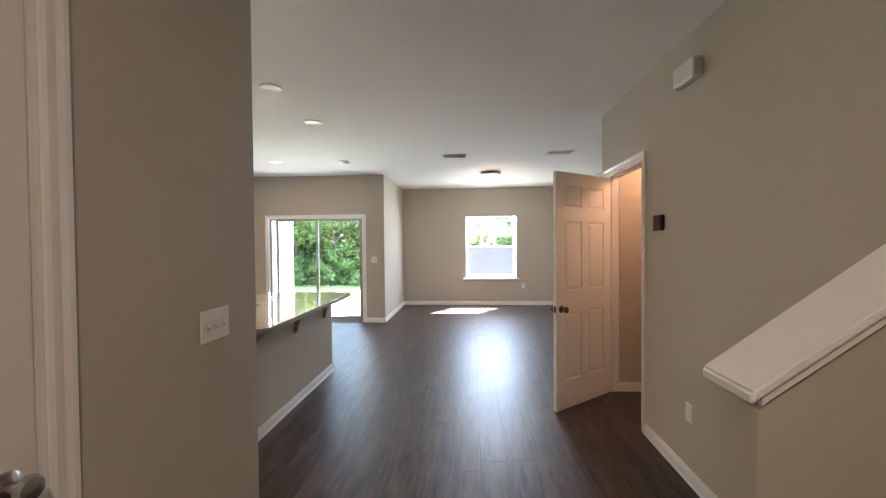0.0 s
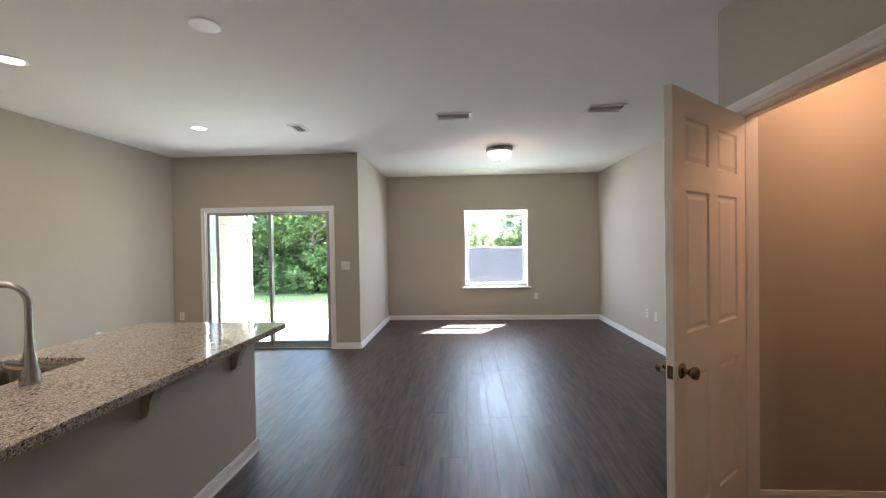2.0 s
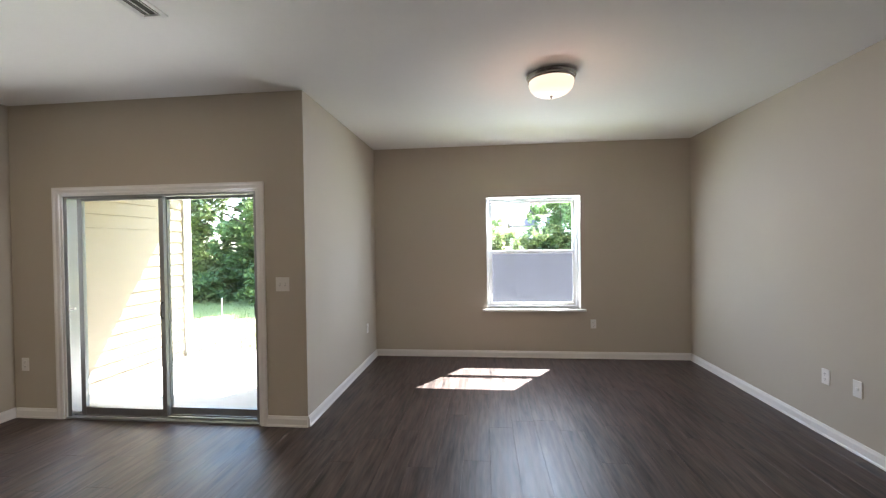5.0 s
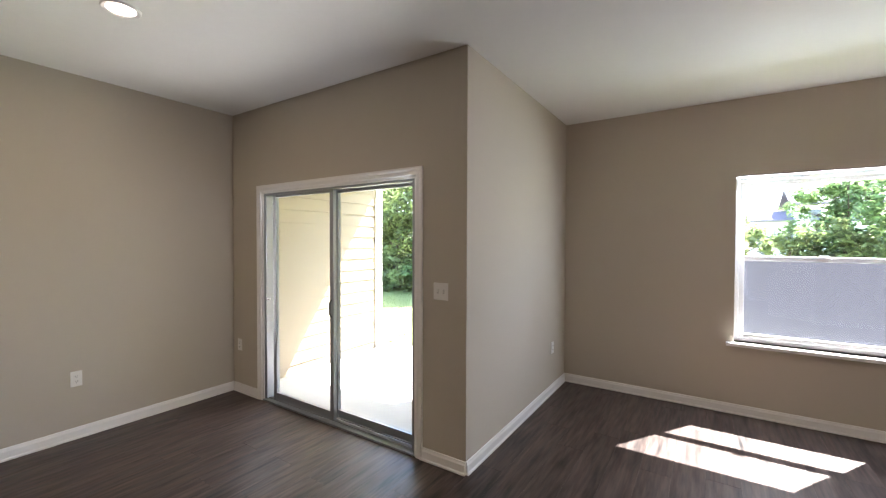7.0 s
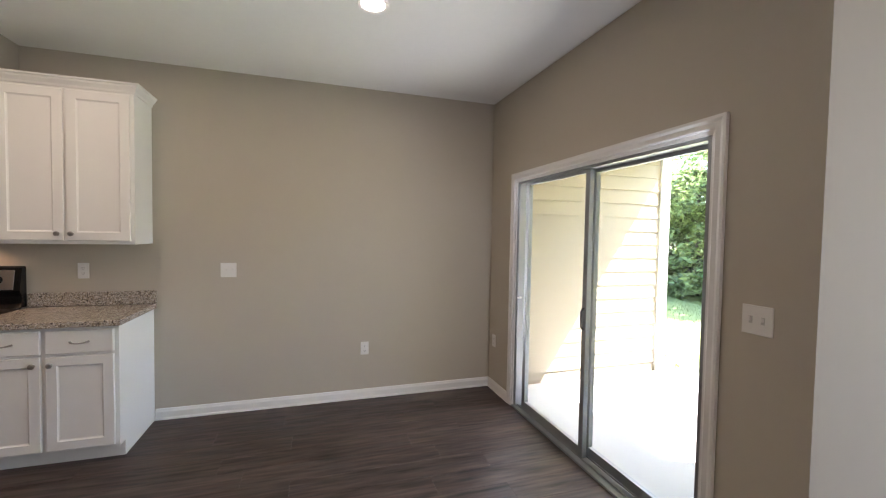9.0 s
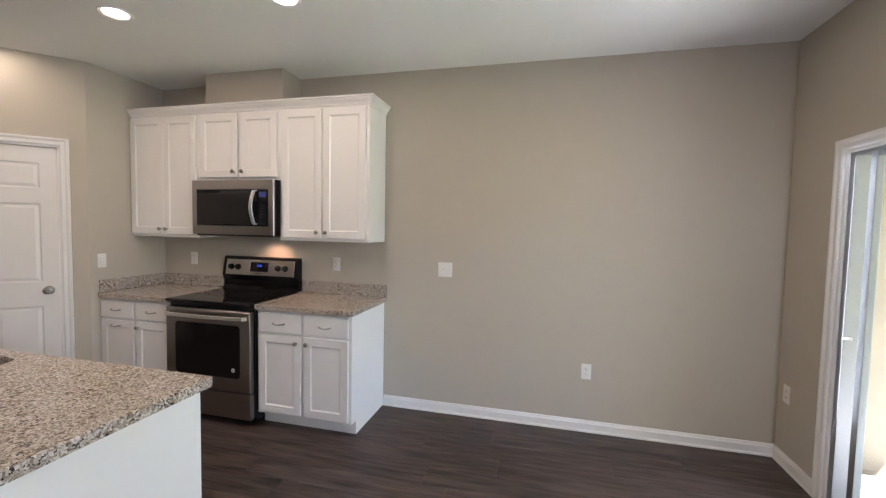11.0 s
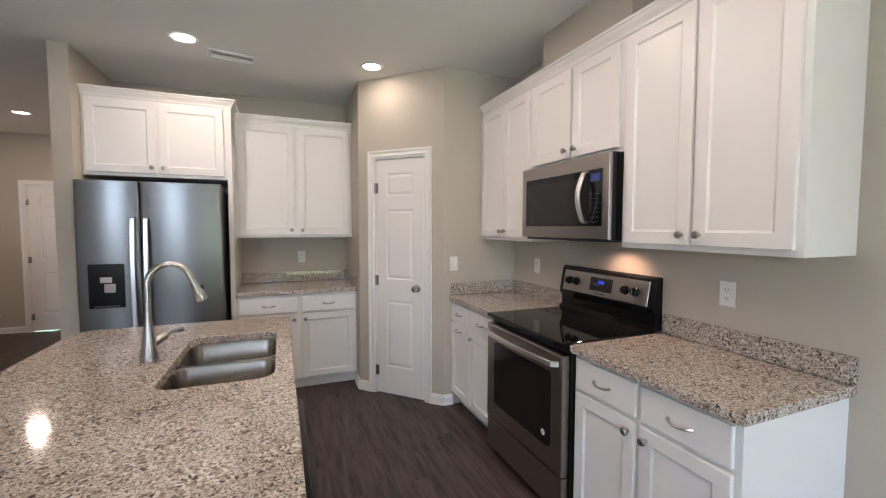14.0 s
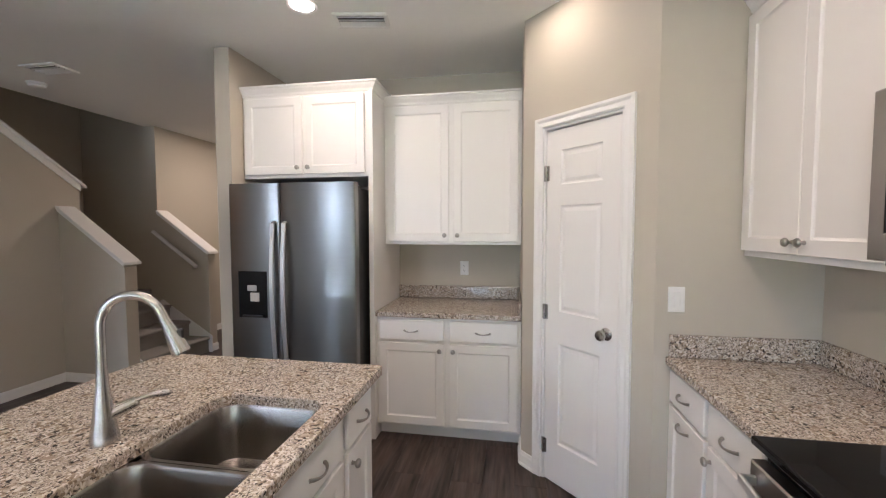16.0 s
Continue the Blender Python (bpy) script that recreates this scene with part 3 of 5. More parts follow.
for run in ((XW, YN, XW, 5.03), (-3.772, YN, XW + 0.02, YN), (XA, YN, -1.848, YN), (XA, YA, XA, YN), (XE, YA, XA, YA), (XE, 4.68, XE, YA), (XC, 4.68, XE, 4.68), (XC, 4.605, XC, 4.68), (XC, 1.495, XC, CY0 - 0.06), (0.705, 1.495, XC, 1.495), (0.705, 1.37, 0.705, 1.495), (XH, 2.18, XH, LY1 + 0.06), (XH - 0.115, 2.18, XH, 2.18), (XH, LY0 - 0.06, XH, -1.5), (XH, -1.5, FX0 - 0.06, -1.5), (FX1 + 0.06, -1.5, 1.40, -1.5), (1.40, HY1 + 0.06, 1.40, 0.30), (1.40, -1.5, 1.40, HY0 - 0.06), (1.40, 0.30, 0.72, 0.30), (0.72, 0.30, 0.72, 0.415), (XE, 4.55, XC + 0.115, 4.55), (XC + 0.115, 3.40, XE, 3.40), (PA.x, PA.y, PA.x, 1.99), (-3.61, PB.y, PB.x, PB.y)):
    baseboard(run[0], run[1], run[2], run[3])
u = (PB - PA).normalized()
for a, b in ((P0 - 0.058, 0.0), (P_LEN, P1 + 0.058)):
    p, q = PA + u * a, PA + u * b
    baseboard(p.x, p.y, q.x, q.y)


def casing(parent, w, h, y=0.0, face=-1, sill=False, m=None):
    """Mitred moulding round an opening of width w and height h, on the wall face y."""
    cw, prof = 0.057, [(0.0, 0.0), (0.0, 0.010), (0.008, 0.014), (0.030, 0.012), (0.044, 0.018), (0.057, 0.018), (0.057, 0.0)]
    for side in ("left", "right", "top"):
        bm = bmesh.new()
        if side == "top":
            a = [bm.verts.new((-d, y + face * o, h + d)) for d, o in prof]
            b = [bm.verts.new((w + d, y + face * o, h + d)) for d, o in prof]
        else:
            s = -1 if side == "left" else 1
            ex = 0.0 if side == "left" else w
            a = [bm.verts.new((ex + s * d, y + face * o, 0.0)) for d, o in prof]
            b = [bm.verts.new((ex + s * d, y + face * o, h + d)) for d, o in prof]
        n = len(prof)
        for j in range(n - 1):
            bm.faces.new((a[j], a[j + 1], b[j + 1], b[j]))
        bm.faces.new(a)
        bm.faces.new(b[::-1])
        if m is not None:
            bm.transform(m)
        part("casing", bm, M_TRIM, parent)


def knob_set(parent, x, z, t, mat):
    """A round door knob on both sides of a slab of thickness t."""
    for face, y0 in ((-1, 0.0), (1, t)):
        bm = bmesh.new()
        prof = [(0.032, 0.0), (0.033, 0.004), (0.028, 0.009), (0.012, 0.013), (0.011, 0.030), (0.018, 0.036), (0.026, 0.044), (0.028, 0.054), (0.024, 0.063), (0.010, 0.067)]
        lathe(bm, [(r, face * hh) for r, hh in prof], 24, "y", (x, y0, z))
        part("door_knob", bm, mat, parent, "round satin metal knob", smooth=True)
    e = 1.0 if x > 0.3 else -1.0
    xe = x + e * 0.0615
    part("latch_plate", boxes((xe - 0.001, xe + 0.001, t / 2 - 0.012, t / 2 + 0.012, z - 0.028, z + 0.028)), mat, parent)


SIX = [(r0, r1) for r0, r1 in ((0.24, 0.82), (1.005, 1.60), (1.715, 1.905))]
RAISED = [(0.006, 0.008), (0.014, 0.0095), (0.034, 0.003)]


def door(name, m, w, wall_t, label, angle=0.0, hinge_at_zero=True, columns=2, knob=M_NICKEL, swing_front=True, back_casing=True, hmat=M_NICKEL, top=2.05, knob_z=0.95):
    """A panelled door in an opening of width w and the given height; local x along the wall, front of the wall at y=0."""
    ob = thing(name, m, label, "door", kind="structure")
    h, t = top - 0.02, 0.035
    part("jamb", boxes((0.0, 0.016, 0.001, wall_t - 0.001, 0, top), (w - 0.016, w, 0.001, wall_t - 0.001, 0, top), (0.016, w - 0.016, 0.001, wall_t - 0.001, top - 0.014, top)), M_TRIM, ob)
    stop_y = 0.042 if swing_front else wall_t - 0.054
    part("door_stop", boxes((0.016, 0.027, stop_y, stop_y + 0.03, 0, top - 0.014), (w - 0.027, w - 0.016, stop_y, stop_y + 0.03, 0, top - 0.014), (0.027, w - 0.027, stop_y, stop_y + 0.03, top - 0.025, top - 0.014)), M_TRIM, ob)
    casing(ob, w, top)
    if back_casing:
        casing(ob, w, top, wall_t, 1)
    dw = w - 0.038
    st = 0.115 if columns == 2 else 0.10
    if columns == 2:
        cols = [(st, dw / 2 - 0.05), (dw / 2 + 0.05, dw - st)]
    else:
        cols = [(st, dw - st)]
    bm = bmesh.new()
    panelled(bm, dw, h - 0.012, t, [(c0, c1, z0, z1) for c0, c1 in cols for z0, z1 in [(a * (h - 0.012) / 2.018, b * (h - 0.012) / 2.018) for a, b in SIX]], RAISED, both=True)
    y_slab = 0.004 if swing_front else wall_t - t - 0.004
    if hinge_at_zero:
        piv = Matrix.Translation((0.019, y_slab, 0.008)) @ pose(0, 0, 0, 0, 0, angle)
        kx, hx = dw - 0.062, 0.0
    else:
        piv = Matrix.Translation((w - 0.019, y_slab, 0.008)) @ pose(0, 0, 0, 0, 0, angle) @ Matrix.Translation((-dw, 0, 0))
        kx, hx = 0.062, dw
    slab = part("door_slab", bm, M_DOOR, ob, "white moulded door leaf with raised panels", m=piv)
    knob_set(slab, kx, knob_z, t, knob)
    hy = -0.006 if swing_front else t + 0.006
    for hz in (0.20, 1.0, 1.80):
        bm = bmesh.new()
        tube(bm, [(hx, hy, hz - 0.045), (hx, hy, hz + 0.045)], 0.0075, 10)
        box(bm, hx - 0.02, hx + 0.02, hy + (0.002 if swing_front else -0.006), hy + (0.006 if swing_front else -0.002), hz - 0.043, hz + 0.043)
        part("hinge", bm, hmat, slab)
    return ob


door("door_1", pose(XC, CY1, 0, 0, 0, TO_NX), CY1 - CY0, 0.115, "white six-panel closet door standing half open", angle=-51.0, columns=2, knob=M_BRONZE, top=2.12, knob_z=0.89)
door("door_2", P_M @ pose(P0, 0, 0), P1 - P0, 0.11, "narrow white three-panel pantry door, closed", hinge_at_zero=True, columns=1, back_casing=False, top=2.068)
door("door_3", pose(XH, LY0, 0, 0, 0, TO_PX), LY1 - LY0, 0.115, "white six-panel hall door, closed", hinge_at_zero=True, columns=2, back_casing=False, knob_z=0.995)
door("door_4", pose(1.40, HY1, 0, 0, 0, TO_NX), HY1 - HY0, 0.115, "white six-panel coat closet door, closed", hinge_at_zero=False, columns=2, back_casing=False)
door("door_5", pose(FX1, -1.5, 0, 0, 0, TO_PY), FX1 - FX0, 0.12, "white six-panel front entry door, closed", hinge_at_zero=True, columns=2, back_casing=False)

# ---- sliding patio door ----
SX0, SX1, SZ = -3.715, -1.905, 1.955
SW = SX1 - SX0
slider = thing("door_6", pose(SX0, YN, 0), "grey aluminium sliding glass patio door in a white casing", "sliding door", kind="structure")
casing(slider, SW, SZ)
part("jamb", boxes((0, 0.018, 0.001, 0.149, 0.0, SZ), (SW - 0.018, SW, 0.001, 0.149, 0.0, SZ), (0.018, SW - 0.018, 0.001, 0.149, SZ - 0.018, SZ)), M_TRIM, slider)
part("door_frame", boxes((0.018, 0.055, 0.012, 0.135, 0.02, SZ - 0.018), (SW - 0.045, SW - 0.018, 0.012, 0.135, 0.02, SZ - 0.018), (0.055, SW - 0.045, 0.012, 0.135, SZ - 0.036, SZ - 0.018)), M_ALU, slider, "grey aluminium outer frame")
part("threshold", boxes((0.018, SW - 0.018, -0.008, 0.145, 0.0, 0.016), (0.055, SW - 0.045, 0.030, 0.036, 0.018, 0.032), (0.055, SW - 0.045, 0.082, 0.088, 0.018, 0.032), bevel=0.002), M_ALU, slider, "grey metal track")
MID = 0.925


def sash(x0, x1, y, name):
    f, z0, z1 = 0.042, 0.034, SZ - 0.036
    ob = part(name, boxes((x0, x0 + f, y, y + 0.034, z0, z1), (x1 - f, x1, y, y + 0.034, z0, z1), (x0 + f, x1 - f, y + 0.002, y + 0.032, z0, z0 + 0.062), (x0 + f, x1 - f, y + 0.002, y + 0.032, z1 - 0.022, z1), bevel=0.0015), M_ALU, slider, "grey aluminium door sash")
    p = part("glass_pane", boxes((x0 + f - 0.006, x1 - f + 0.006, y + 0.014, y + 0.019, z0 + 0.056, z1 - 0.016)), M_GLASS, ob)
    p.visible_shadow = False
    return ob


s1 = sash(0.135, 0.135 + (MID - 0.115), 0.026, "sliding_sash")
s2 = sash(MID - 0.03, SW - 0.045, 0.080, "fixed_sash")
bm = bmesh.new()
tube(bm, [(0.075, 0.006, 0.955), (0.12, 0.006, 0.965)], 0.009, 10)
part("latch", bm, M_TRIM, s1, "pale lock lever")
for hx, hy in ((MID + 0.005, 0.020), (SW - 0.068, 0.072)):
    bm = bmesh.new()
    tube(bm, [(hx, hy, 0.88), (hx, hy - 0.02, 0.90), (hx, hy - 0.02, 1.0), (hx, hy, 1.02)], 0.007, 8)
    part("handle", bm, M_DARKPLASTIC, s2, "small dark pull handle")

# ---- north window ----
win = thing("window_1", pose(WX0, YA, 0), "white vinyl single-hung window with a lower insect screen", "window", kind="structure")
WW, WH = WX1 - WX0, WZ1 - WZ0
YF = 0.095
part("window_frame", boxes((0.0, 0.035, YF, YF + 0.085, WZ0, WZ1), (WW - 0.035, WW, YF, YF + 0.085, WZ0, WZ1), (0.035, WW - 0.035, YF, YF + 0.085, WZ1 - 0.035, WZ1), (0.035, WW - 0.035, YF, YF + 0.085, WZ0, WZ0 + 0.03), bevel=0.003), M_VINYL, win, "white vinyl frame")
part("reveal", boxes((0.0, 0.004, 0.002, YF, WZ0 + 0.002, WZ1), (WW - 0.004, WW, 0.002, YF, WZ0 + 0.002, WZ1), (0.004, WW - 0.004, 0.002, YF, WZ1 - 0.004, WZ1)), M_TRIM, win)
part("window_sill", boxes((-0.055, WW + 0.055, -0.055, 0.0, WZ0 - 0.03, WZ0 + 0.0), (0.004, WW - 0.004, 0.0, YF, WZ0 - 0.03, WZ0 + 0.0), bevel=0.004), M_TRIM, win, "white marble-look sill")
MR = WZ0 + WH * 0.505
for nm, z0, z1, yy in (("upper_sash", MR - 0.018, WZ1 - 0.03, YF + 0.045), ("lower_sash", WZ0 + 0.025, MR + 0.024, YF + 0.010)):
    sf = part(nm, boxes((0.035, 0.075, yy, yy + 0.03, z0, z1), (WW - 0.075, WW - 0.035, yy, yy + 0.03, z0, z1), (0.075, WW - 0.075, yy, yy + 0.03, z0, z0 + 0.042), (0.075, WW - 0.075, yy, yy + 0.03, z1 - 0.042, z1), bevel=0.003), M_VINYL, win, "white vinyl sash")
    g = part("pane", boxes((0.07, WW - 0.07, yy + 0.012, yy + 0.017, z0 + 0.036, z1 - 0.036)), M_GLASS, sf)
    g.visible_shadow = False
scr = part("insect_screen", boxes((0.036, WW - 0.036, YF + 0.078, YF + 0.080, WZ0 + 0.03, MR)), M_SCREEN, win, "grey insect screen mesh")
scr.visible_shadow = False
bm = bmesh.new()
box(bm, WW / 2 - 0.03, WW / 2 + 0.03, YF - 0.004, YF + 0.012, MR + 0.024, MR + 0.036, bevel=0.003)
part("sash_lock", bm, M_VINYL, win)

# ---- wall plates and small wall fittings ----


def plate(m, gangs=1, style="outlet", label="", category="outlet"):
    w = 0.070 + 0.046 * (gangs - 1)
    name = {"outlet": "wall_outlet", "switch": "light_switch", "rocker": "light_switch", "blank": "wall_plate", "coax": "wall_plate"}[style]
    ob = thing(name, m, label, category)
    bm = bmesh.new()
    box(bm, -w / 2, w / 2, -0.006, 0.001, -0.0575, 0.0575, bevel=0.003, seg=2)
    part("cover_plate", bm, M_PLATE, ob)
    for g in range(gangs):
        cx = (g - (gangs - 1) / 2) * 0.046
        if style == "outlet":
            for cz in (-0.02, 0.02):
                bm = bmesh.new()
                prism(bm, [(cx + px, cz + pz) for px, pz in rounded(-0.0165, 0.0165, -0.014, 0.014, 0.009, 4)], "y", -0.0085, -0.005)
                face = part("socket", bm, M_PLATE, ob)
                # thin dark boxes paint the shade of the socket's holes
                part("slot", boxes((cx - 0.0075, cx - 0.005, -0.0092, -0.008, cz - 0.002, cz + 0.007), (cx + 0.005, cx + 0.0075, -0.0092, -0.008, cz - 0.002, cz + 0.006), (cx - 0.002, cx + 0.002, -0.0092, -0.008, cz - 0.010, cz - 0.006)), M_SLOT, face)
        elif style == "switch":
            bm = bmesh.new()
            box(bm, cx - 0.005, cx + 0.005, -0.017, -0.005, -0.004, 0.012, bevel=0.002)
            part("toggle", bm, M_PLATE, ob)
            # flat grey patch with the slot's shade in its colour
            part("slot", boxes((cx - 0.007, cx + 0.007, -0.0068, -0.0055, -0.014, 0.014)), M_PALEGREY, ob)
        elif style == "rocker":
            bm = bmesh.new()
            box(bm, cx - 0.016, cx + 0.016, -0.010, -0.005, -0.033, 0.033, bevel=0.002)
            part("rocker", bm, M_PLATE, ob)
        elif style == "coax":
            bm = bmesh.new()
            lathe(bm, [(0.013, -0.006), (0.013, -0.010), (0.006, -0.012)], 16, "y", (cx, 0, 0))
            part("jack", bm, M_PLATE, ob)
    return ob


plate(pose(XH, 1.894, 1.20, 0, 0, TO_PX), 3, "switch", "white triple toggle light switch on the hall wall", "light switch")
plate(pose(XC, 3.03, 0.43, 0, 0, TO_NX), 1, "blank", "white blank plate low on the hall wall", "wall plate")
plate(pose(-1.700, YN, 1.17, 0, 0, TO_NY), 2, "switch", "white double light switch beside the patio door", "light switch")
plate(pose(XW, 6.63, 0.455, 0, 0, TO_PX), 1, "outlet", "white duplex outlet low on the nook wall")
plate(pose(XW, 5.54, 1.166, 0, 0, TO_PX), 2, "coax", "white double plate with two round jacks", "wall plate")
plate(pose(-4.088, YN, 0.472, 0, 0, TO_NY), 1, "outlet", "white duplex outlet beside the patio door")
plate(pose(1.303, YA, 0.442, 0, 0, TO_NY), 1, "outlet", "white duplex outlet below the window wall")
plate(pose(XA, 9.546, 0.45, 0, 0, TO_PX), 1, "outlet", "white duplex outlet on the alcove side wall")
plate(pose(XE, 7.98, 0.45, 0, 0, TO_NX), 1, "outlet", "white duplex outlet on the great room wall")
plate(pose(XE, 7.72, 0.45, 0, 0, TO_NX), 1, "coax", "white cable jack plate beside an outlet", "wall plate")
plate(pose(XW, 4.585, 1.17, 0, 0, TO_PX), 1, "outlet", "white outlet above the granite backsplash")
plate(pose(XW, 3.11, 1.168, 0, 0, TO_PX), 1, "outlet", "white outlet beside the range")
plate(pose(-3.617, PB.y, 1.174, 0, 0, TO_PY), 1, "rocker", "white rocker switch beside the pantry door", "light switch")
plate(pose(-2.50, YK, 1.165, 0, 0, TO_PY), 1, "outlet", "white outlet below the wall cabinets")

th = thing("thermostat", pose(XC, 3.41, 1.615, 0, 0, TO_NX), "black rectangular wall thermostat with a dark screen", "thermostat")
bm = bmesh.new()
box(bm, -0.063, 0.063, -0.026, 0.0, -0.055, 0.055, bevel=0.006, seg=2)
part("housing", bm, M_BLACK, th)
part("screen", boxes((-0.045, 0.045, -0.0275, -0.0255, -0.035, 0.038)), M_BLACKGLASS, th, "glossy black screen")

ch = thing("door_chime", pose(XC, 3.015, 2.495, 0, 0, TO_NX), "white box-shaped door chime high on the wall", "door chime")
bm = bmesh.new()
box(bm, -0.115, 0.115, -0.055, 0.0, -0.06, 0.06, bevel=0.008, seg=2)
part("cover", bm, M_PLATE, ch)
# no grille here: the grey colour carries the shade on the cover's side
part("side_grille", boxes((0.1155, 0.117, -0.045, -0.008, -0.045, 0.045)), M_PALEGREY, ch, "thin grey plate carrying the shade of the side")

# ---- ceiling fittings ----


def can_light(x, y):
    ob = thing("recessed_light", pose(x, y, H), "lit round recessed ceiling light with a white trim ring", "ceiling light", "recessed lights")
    bm = bmesh.new()
    n, prof = 32, [(0.090, 0.0), (0.090, -0.004), (0.085, -0.008), (0.070, -0.006), (0.066, -0.003)]
    rings = [[bm.verts.new((r * math.cos(2 * math.pi * j / n), r * math.sin(2 * math.pi * j / n), z)) for j in range(n)] for r, z in prof]
    for a, b in zip(rings, rings[1:]):
        for j in range(n):
            bm.faces.new((a[j], a[(j + 1) % n], b[(j + 1) % n], b[j]))
    part("trim_ring", bm, M_TRIM, ob, smooth=True)
    bm = bmesh.new()
    lathe(bm, [(0.067, -0.001), (0.067, -0.004)], 32)
    part("lens", bm, M_LENS, ob, "glowing frosted lens")
    return ob


cans = [can_light(*CANS[0])]
for cx, cy in CANS[1:]:
    copy_thing(cans[0], pose(cx, cy, H))

for cx, cy in ((-1.49, 3.61), (-1.512, 4.555)):
    ob = thing("ceiling_cover_plate", pose(cx, cy, H), "round white blank cover plate on the ceiling", "cover plate", "blank cover plates")
    bm = bmesh.new()
    lathe(bm, [(0.083, 0.0), (0.083, -0.006), (0.078, -0.010), (0.01, -0.012)], 32)
    part("disc", bm, M_PLATE, ob, smooth=True)


def vent(x, y, w, d, rz, label):
    ob = thing("ceiling_vent", pose(x, y, H, 0, 0, rz), label, "ceiling vent", "ceiling vents")
    # no duct above: this flat dark sheet carries its shade
    part("backing", boxes((-w / 2 + 0.02, w / 2 - 0.02, -d / 2 + 0.02, d / 2 - 0.02, -0.002, 0.0)), M_SLOT, ob, "dark sheet painted as the shaded duct opening")
    part("frame", boxes((-w / 2, w / 2, -d / 2, -d / 2 + 0.024, -0.012, 0.0), (-w / 2, w / 2, d / 2 - 0.024, d / 2, -0.012, 0.0), (-w / 2, -w / 2 + 0.024, -d / 2 + 0.024, d / 2 - 0.024, -0.012, 0.0), (w / 2 - 0.024, w / 2, -d / 2 + 0.024, d / 2 - 0.024, -0.012, 0.0), bevel=0.002), M_TRIM, ob)
    n = max(3, int((d - 0.06) / 0.027))
    for k in range(n):
        yy = -d / 2 + 0.036 + k * (d - 0.072) / (n - 1)
        bm = boxes((-w / 2 + 0.024, w / 2 - 0.024, -0.0075, 0.0075, -0.0012, 0.0012))
        bm.transform(pose(0, yy, -0.010, 50 if k < n / 2 else -50, 0, 0))
        part("slat", bm, M_TRIM, ob)
    return ob


vent(-1.82, 6.61, 0.26, 0.16, 90, "small white louvred vent over the dining nook")
vent(-0.126, 6.36, 0.36, 0.21, 0, "white louvred ceiling vent in the great room")
vent(1.347, 6.28, 0.36, 0.21, 0, "white louvred ceiling vent near the wall")
vent(-1.995, 2.36, 0.32, 0.17, 10, "white louvred ceiling vent over the kitchen")
vent(0.66, 2.08, 0.31, 0.20, 0, "white louvred ceiling vent in the hall")
sm = thing("smoke_detector", pose(1.12, 1.84, H), "round white smoke detector on the hall ceiling", "smoke detector")
bm = bmesh.new()
lathe(bm, [(0.068, 0.0), (0.068, -0.010), (0.060, -0.014), (0.058, -0.030), (0.046, -0.038), (0.01, -0.039)], 32)
part("housing", bm, M_PLATE, sm, smooth=True)

fl = thing("flush_mount_light", pose(0.46, 7.82, H), "lit frosted glass bowl ceiling light with brushed nickel rim", "ceiling light")
bm = bmesh.new()
lathe(bm, [(0.146, 0.0), (0.178, -0.004), (0.184, -0.014), (0.178, -0.024), (0.172, -0.030), (0.174, -0.042), (0.167, -0.052), (0.148, -0.054)], 48)
part("rim", bm, M_NICKEL, fl, "brushed nickel rim", smooth=True)
bm = bmesh.new()
lathe(bm, [(0.166, -0.050), (0.164, -0.075), (0.152, -0.105), (0.128, -0.130), (0.090, -0.148), (0.045, -0.156), (0.008, -0.157)], 48)
part("glass_bowl", bm, M_BOWL, fl, "glowing frosted glass bowl", smooth=True).visible_shadow = False
bm = bmesh.new()
lathe(bm, [(0.004, -0.150), (0.012, -0.158), (0.014, -0.163), (0.006, -0.167), (0.008, -0.173), (0.003, -0.178)], 16)
part("finial", bm, M_KNOB, fl, smooth=True)
cb = thing("closet_light", pose(1.95, 4.05, 2.46), "bare lit bulb in a white porcelain holder", "ceiling light")
bm = bmesh.new()
lathe(bm, [(0.05, 0.0), (0.05, -0.015), (0.03, -0.04), (0.022, -0.045)], 24)
part("holder", bm, M_PLATE, cb, smooth=True)
bm = bmesh.new()
lathe(bm, [(0.012, -0.045), (0.016, -0.06), (0.029, -0.09), (0.026, -0.112), (0.008, -0.122)], 20)
part("bulb", bm, M_BULB, cb, smooth=True).visible_shadow = False

# ---- cabinets ----
SHAKER = [(0.004, 0.0045), (0.010, 0.0075)]


def cab_knob(parent, x, z):
    bm = bmesh.new()
    lathe(bm, [(0.008, 0.0), (0.006, -0.006), (0.006, -0.012), (0.013, -0.016), (0.0165, -0.021), (0.0165, -0.025), (0.013, -0.030), (0.003, -0.033)], 16, "y", (x, 0, z))
    part("knob", bm, M_KNOB, parent, "small pewter knob", smooth=True)


def cab_pull(parent, x, z, w=0.096):
    bm = bmesh.new()
    pts, rad = [], []
    for k in range(13):
        s = k / 12
        pts.append((x - w / 2 + w * s, -0.004 - 0.024 * math.sin(math.pi * min(1, max(0, s))) ** 0.6, z - 0.006 * math.sin(math.pi * s)))
        rad.append(0.0065 - 0.0028 * math.sin(math.pi * s))
    tube(bm, pts, rad, 10)
    part("pull", bm, M_KNOB, parent, "curved pewter bow pull", smooth=True)


